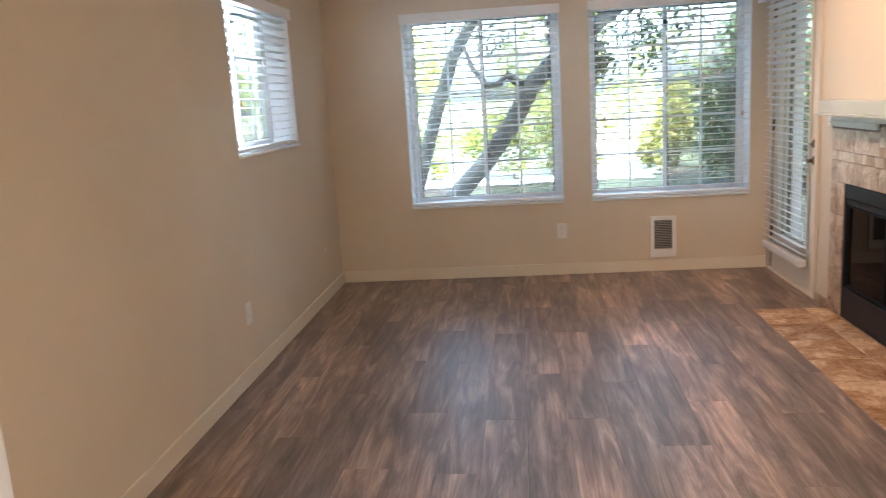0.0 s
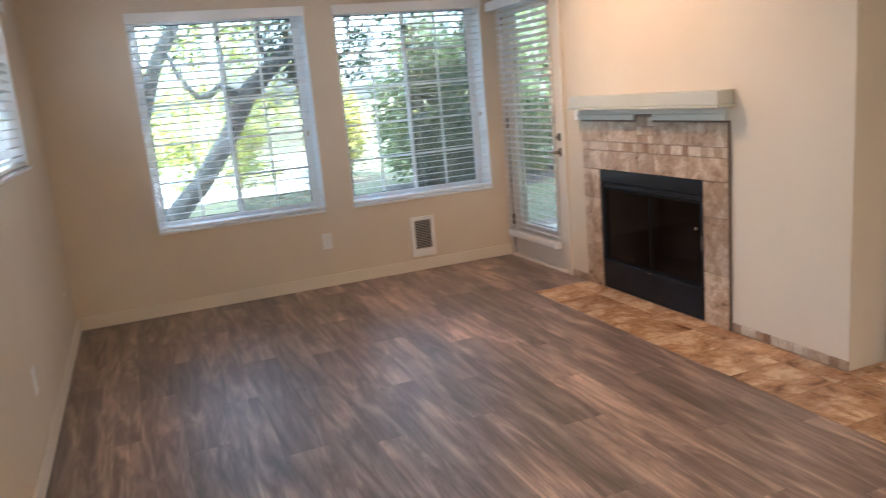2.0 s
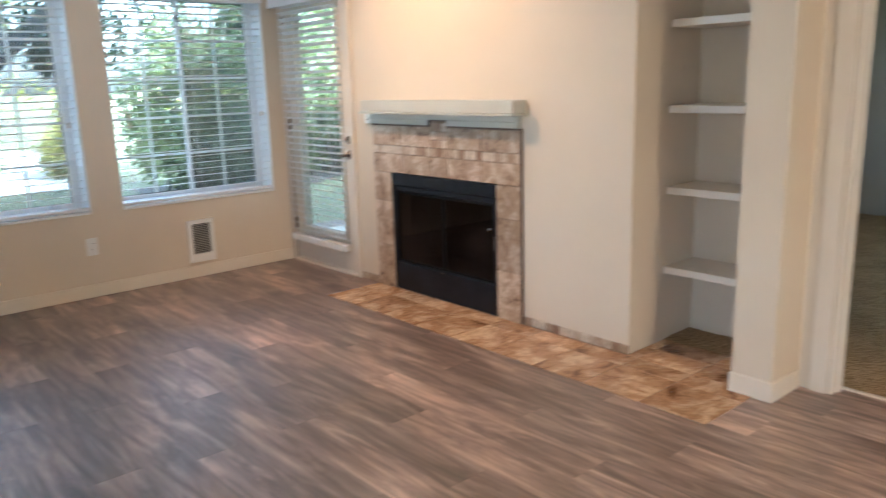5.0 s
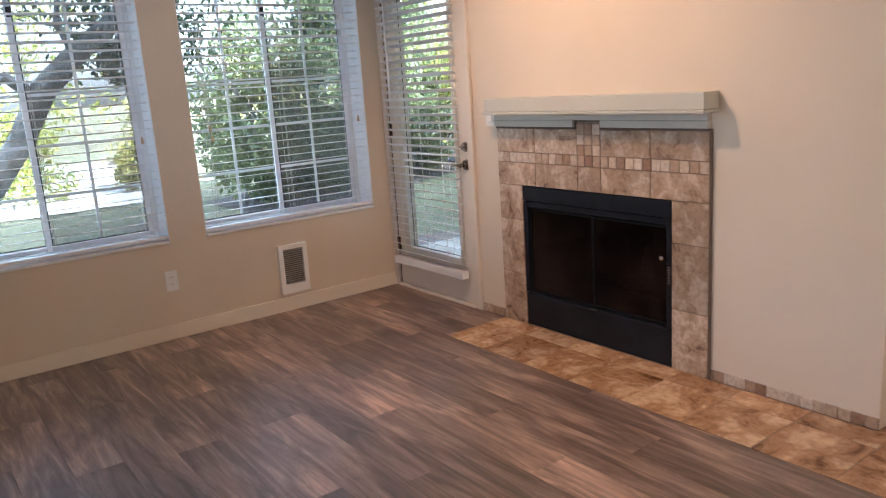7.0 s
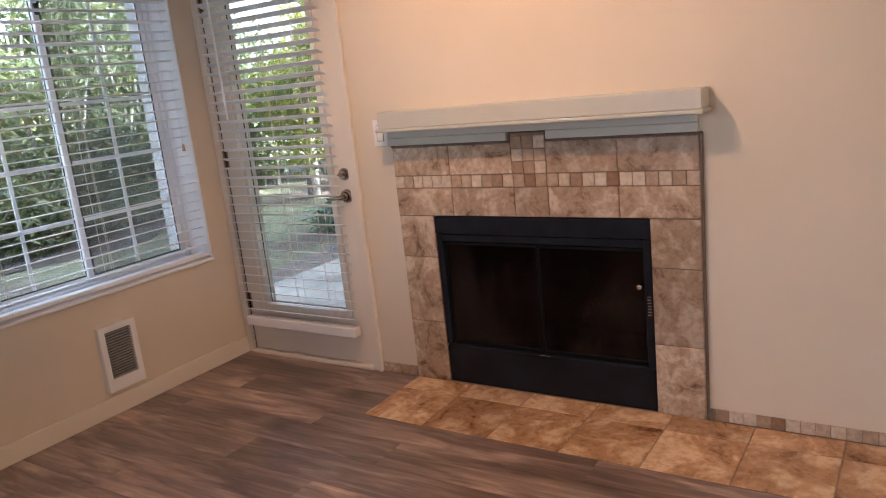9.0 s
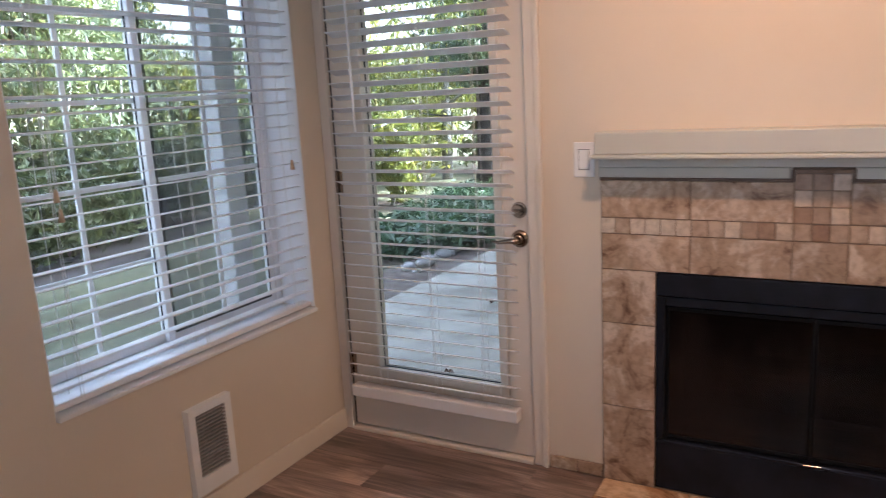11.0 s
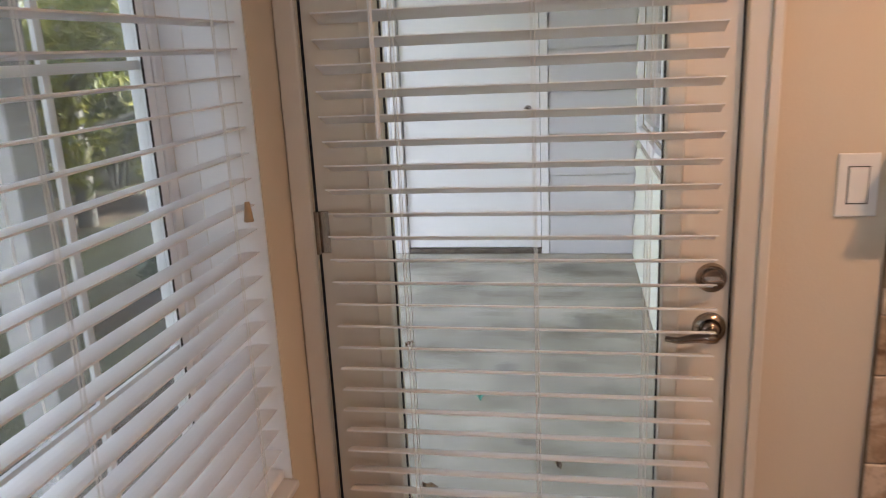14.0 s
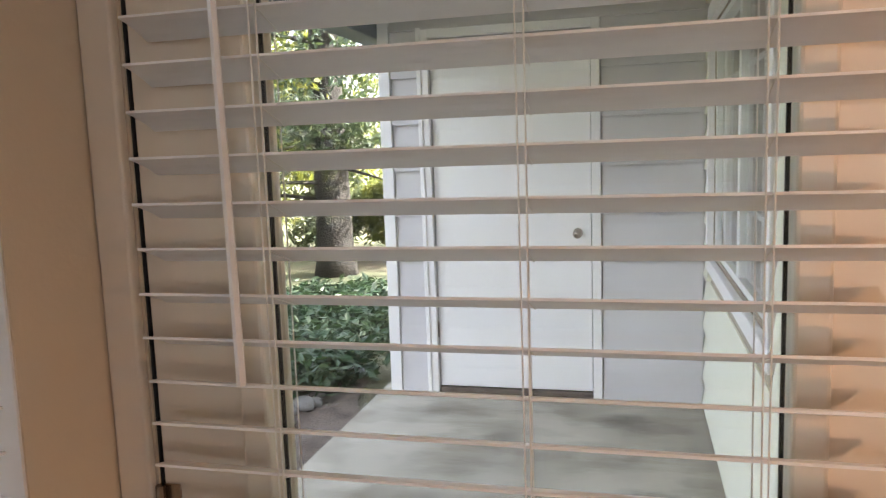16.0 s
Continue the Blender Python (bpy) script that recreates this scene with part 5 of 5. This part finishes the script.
plant("yellow_shrub", (1.0, 9.0, GZ), [([(1.0 + d, 9.0, GZ - 0.05), (1.0 + d * 3, 9.0, 0.9)], [0.03, 0.012]) for d in (-0.1, 0.0, 0.1)], blob_set(r, (1.0, 9.0, 0.62), (0.38, 0.35, 0.52), 16, 0.32, 240), 0.06, LEAF_YELLOW, "shrub with yellow autumn leaves", "shrub", 71)
for k, (x, y, h) in enumerate(((-1.95, 8.2, 1.2), (-1.25, 8.4, 1.5), (-0.75, 9.0, 1.2), (-4.3, 7.8, 1.2), (-3.5, 8.5, 1.0), (-2.7, 9.4, 0.9))):
    r = random.Random(80 + k)
    plant("garden_shrub", (x, y, GZ), [([(x, y, GZ - 0.05), (x + 0.05, y, h * 0.6)], [0.02, 0.008])], blob_set(r, (x, y, h * 0.45), (0.32, 0.25, h * 0.34), 9, 0.26, 150), 0.048, LEAF_MID, "low yellow-green garden shrub", "shrub", 90 + k, group="garden shrubs")
# trees seen through the door, and unseen ones added for their shade
r = random.Random(17)
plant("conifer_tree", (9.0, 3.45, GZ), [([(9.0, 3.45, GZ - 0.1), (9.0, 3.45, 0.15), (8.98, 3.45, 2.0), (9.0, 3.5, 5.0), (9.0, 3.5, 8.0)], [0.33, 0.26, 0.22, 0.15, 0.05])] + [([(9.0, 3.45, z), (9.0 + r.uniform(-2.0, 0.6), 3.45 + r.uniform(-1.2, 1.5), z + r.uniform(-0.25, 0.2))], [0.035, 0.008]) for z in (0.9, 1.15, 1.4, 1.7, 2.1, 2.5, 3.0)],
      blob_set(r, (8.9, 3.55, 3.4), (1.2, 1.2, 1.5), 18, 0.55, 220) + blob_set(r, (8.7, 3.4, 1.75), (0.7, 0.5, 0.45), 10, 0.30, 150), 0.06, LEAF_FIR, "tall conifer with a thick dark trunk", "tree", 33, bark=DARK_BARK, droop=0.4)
# the last four stand out of view, added to shade the lawn
for k, (x, y, h, m_) in enumerate(((9.5, 4.6, 4.5, LEAF_MID), (8.3, 6.3, 4.2, LEAF_MID), (6.2, 9.0, 5.0, LEAF_MID), (12.5, 3.2, 5.0, LEAF_DARK), (11.0, 8.0, 6.0, LEAF_MID), (-7.5, 7.0, 5.5, LEAF_MID), (-0.9, 13.5, 4.6, LEAF_MID), (-4.6, 13.0, 4.0, LEAF_MID), (5.2, 4.2, 2.2, LEAF_MID), (8.0, -1.4, 7.0, LEAF_MID), (10.2, -0.8, 7.5, LEAF_MID), (7.2, -3.4, 7.5, LEAF_MID), (12.0, -0.2, 7.0, LEAF_MID))):
    r = random.Random(140 + k)
    br = [([(x, y, h * q), (x + r.uniform(-1, 1), y + r.uniform(-1, 1), h * (q + 0.16))], [0.035, 0.008]) for q in (0.25, 0.35, 0.45, 0.55, 0.65)]
    plant("garden_tree", (x, y, GZ), [([(x, y, GZ - 0.1), (x + 0.1, y, h * 0.5), (x, y, h * 0.95)], [0.10, 0.07, 0.02])] + br,
          blob_set(r, (x, y, h * 0.55), (h * 0.26, h * 0.26, h * 0.34), 16, h * 0.13, 150), 0.075, m_, "leafy garden tree in sunlight", "tree", 160 + k, group="garden trees")
for k, (x, y, h, m_) in enumerate(((6.6, 3.9, 1.2, LEAF_MID), (10.8, 4.2, 1.6, LEAF_DARK), (11.2, 3.4, 1.2, LEAF_MID), (7.4, 5.2, 1.8, LEAF_MID), (6.0, 6.6, 2.2, LEAF_DARK), (5.1, 7.9, 2.4, LEAF_DARK), (10.5, 2.2, 2.0, LEAF_DARK), (8.9, 5.4, 2.6, LEAF_MID), (11.5, 5.6, 3.2, LEAF_MID), (8.1, 8.2, 3.0, LEAF_DARK), (3.5, 6.05, 1.7, LEAF_DARK), (2.5, 5.85, 1.3, LEAF_DARK), (4.5, 6.75, 2.2, LEAF_DARK), (5.4, 7.0, 2.0, LEAF_MID), (4.3, 5.95, 1.1, LEAF_DARK), (5.2, 6.3, 1.2, LEAF_DARK), (6.2, 6.0, 1.3, LEAF_DARK), (7.2, 5.6, 1.5, LEAF_DARK), (12.0, 5.0, 3.0, LEAF_DARK))):
    r = random.Random(500 + k)
    st = [([(x + r.uniform(-.2, .2), y, GZ - 0.05), (x + r.uniform(-.4, .4), y + r.uniform(-.3, .3), h * 0.8)], [0.028, 0.010]) for _ in range(4)]
    plant("wild_shrub", (x, y, GZ), st, blob_set(r, (x, y, h * 0.48), (h * 0.30, h * 0.28, h * 0.34), 11, h * 0.21, 250), 0.066, m_, "loose leafy shrub at the garden edge", "shrub", 520 + k, group="wild shrubs")
# side garden
for k, (x, y, h) in enumerate(((-9.8, -1.2, 3.4), (-10.6, -3.4, 4.2), (-9.6, 2.6, 4.0))):
    r = random.Random(240 + k)
    plant("garden_tree", (x, y, GZ), [([(x, y, GZ - 0.1), (x + 0.1, y, h * 0.5), (x, y, h * 0.95)], [0.09, 0.06, 0.02])], blob_set(r, (x, y, h * 0.55), (h * 0.22, h * 0.22, h * 0.32), 12, h * 0.13, 130), 0.07, LEAF_MID, "leafy garden tree in sunlight", "tree", 260 + k, group="garden trees")

# far belt of trees
r = random.Random(5)
blobs = []
for k in range(95):
    a_ = radians(r.uniform(-25, 215))
    d_ = r.uniform(20, 40)
    hh = r.uniform(2.5, 8.0)
    blobs.append(((d_ * math.cos(a_), 4 + d_ * math.sin(a_), r.uniform(0.3, hh)), (r.uniform(1.2, 2.4), r.uniform(1.2, 2.4), r.uniform(1.0, 2.2)), 170))
me = leaf_cloud(blobs, 0.20, 99)
me.materials.append(LEAF_MID)
tagged(new("far_woods", me), "belt of sunlit trees beyond the garden", "trees", kind="stuff")

# ivy bed and its stones
r = random.Random(3)
blobs = []
for k in range(170):
    x = r.uniform(3.35, 6.7)
    y = 1.22 + (x - 3.4) * 0.10 + r.uniform(0, 1.25)
    if y < 1.2 + max(0.0, 4.2 - x) * 0.7:
        continue
    blobs.append(((x, y, GZ + 0.12 + 0.03 * (x - 3.3)), (0.24, 0.24, 0.16), 60))
me = leaf_cloud(blobs, 0.055, 8, flat=0.55)
me.materials.append(LEAF_IVY)
tagged(new("ivy_bed", me), "low bed of dark green ivy leaves", "ivy", kind="stuff")


def stone(x, y, s, seed):
    b = bmesh.new()
    bmesh.ops.create_icosphere(b, subdivisions=2, radius=s)
    r_ = random.Random(seed)
    off = Vector((r_.uniform(0, 50), r_.uniform(0, 50), r_.uniform(0, 50)))
    for v in b.verts:
        v.co *= 1 + 0.35 * noise.noise(v.co / s * 1.1 + off)
        v.co.z *= 0.62
    ob = solid("stone", b, ROCK, "grey rounded garden stone in the soil", "stone", group="garden stones", smooth=True)
    ob.matrix_basis = pose(x, y, GZ + s * 0.42, 0, 0, r_.uniform(0, 360))


for k in range(20):
    r = random.Random(300 + k)
    stone(3.0 + 0.085 * k + r.uniform(-0.08, 0.08), 1.46 + 0.012 * k + r.uniform(-0.12, 0.12), r.uniform(0.045, 0.10), 310 + k)

# ------------------------------------------------------------------ floor pieces
HY = [-3.85, -3.54, -3.24, -2.94, -2.645, -2.347, -2.047, -1.747, -1.447, -1.147]
HXF = -0.442
hearth = thing("hearth", pose(HXF / 2, -2.5, 0), "glazed brown stone-look hearth tiles flush with the floor", "hearth", kind="structure")
bm = bmesh.new()
box(bm, HXF, -0.0005, HY[0], HY[-1], 0.0004, 0.0022)
box(bm, -0.0005, 0.559, NICHE[0] + 0.001, NICHE[1] - 0.001, -0.004, 0.0022)
wpart(hearth, "grout_bed", bm, GROUT, "dark brown grout")
for a, b in zip(HY, HY[1:]):
    piece(hearth, "tile", HXF + 0.001, -0.148, a + 0.002, b - 0.002, 0.0008, 0.0046, HEARTH_TILE, 0.0015)
    piece(hearth, "tile", -0.144, -0.017, a + 0.002, b - 0.002, 0.0008, 0.0046, HEARTH_TILE, 0.0015)
for x0, x1 in ((-0.015, 0.148), (0.152, 0.35), (0.354, 0.556)):
    for a, b in ((NICHE[0] + 0.002, -3.542), (-3.538, -3.242), (-3.238, NICHE[1] - 0.002)):
        piece(hearth, "tile", x0, x1, a, b, 0.0008, 0.0046, HEARTH_TILE, 0.0015)
skirt = thing("skirting_tiles", pose(-0.005, -2.8, 0), "row of small mosaic tiles along the wall foot", "skirting", kind="structure")
bm = bmesh.new()
box(bm, -0.006, -0.001, NICHE[1] - 0.001, SR - 0.010, 0.0005, 0.048)
box(bm, -0.006, -0.001, SL + 0.002, DOOR[0] - 0.062, 0.0005, 0.048)
wpart(skirt, "grout_bed", bm, GROUT, "dark brown grout")
y = NICHE[1] - 0.001
while y < SR - 0.055:
    piece(skirt, "mosaic_tile", -0.012, -0.004, y + 0.001, y + 0.0475, 0.0048, 0.050, MOSAIC, 0.0015)
    y += 0.0485
for a, b in ((SL + 0.004, -1.045), (-1.041, DOOR[0] - 0.064)):
    piece(skirt, "mosaic_tile", -0.012, -0.004, a, b, 0.0025, 0.050, WALL_TILE, 0.0015)

PW, PL = 0.178, 1.22
r = random.Random(2)
x = -3.265 + 0.003 - PW * 16
row = 0
while x < 0.285:
    y = BACK_Y + (-PL + ((row * 0.43 + r.uniform(-0.12, 0.12)) % 1.0) * PL)
    x1 = min(x + PW, 0.284)
    while y < 0.0:
        y0, y1 = max(y, BACK_Y + 0.002), min(y + PL, -0.0005 if x1 > LEFT - 0.05 else LEFT_END)
        if y1 - y0 > 0.05:
            piece(floor, "plank", x + 0.0003, x1 - 0.0003, y0 + 0.0003, y1 - 0.0003, -0.0035, 0.0, PLANK, 0.0004)
        y += PL
    x += PW
    row += 1
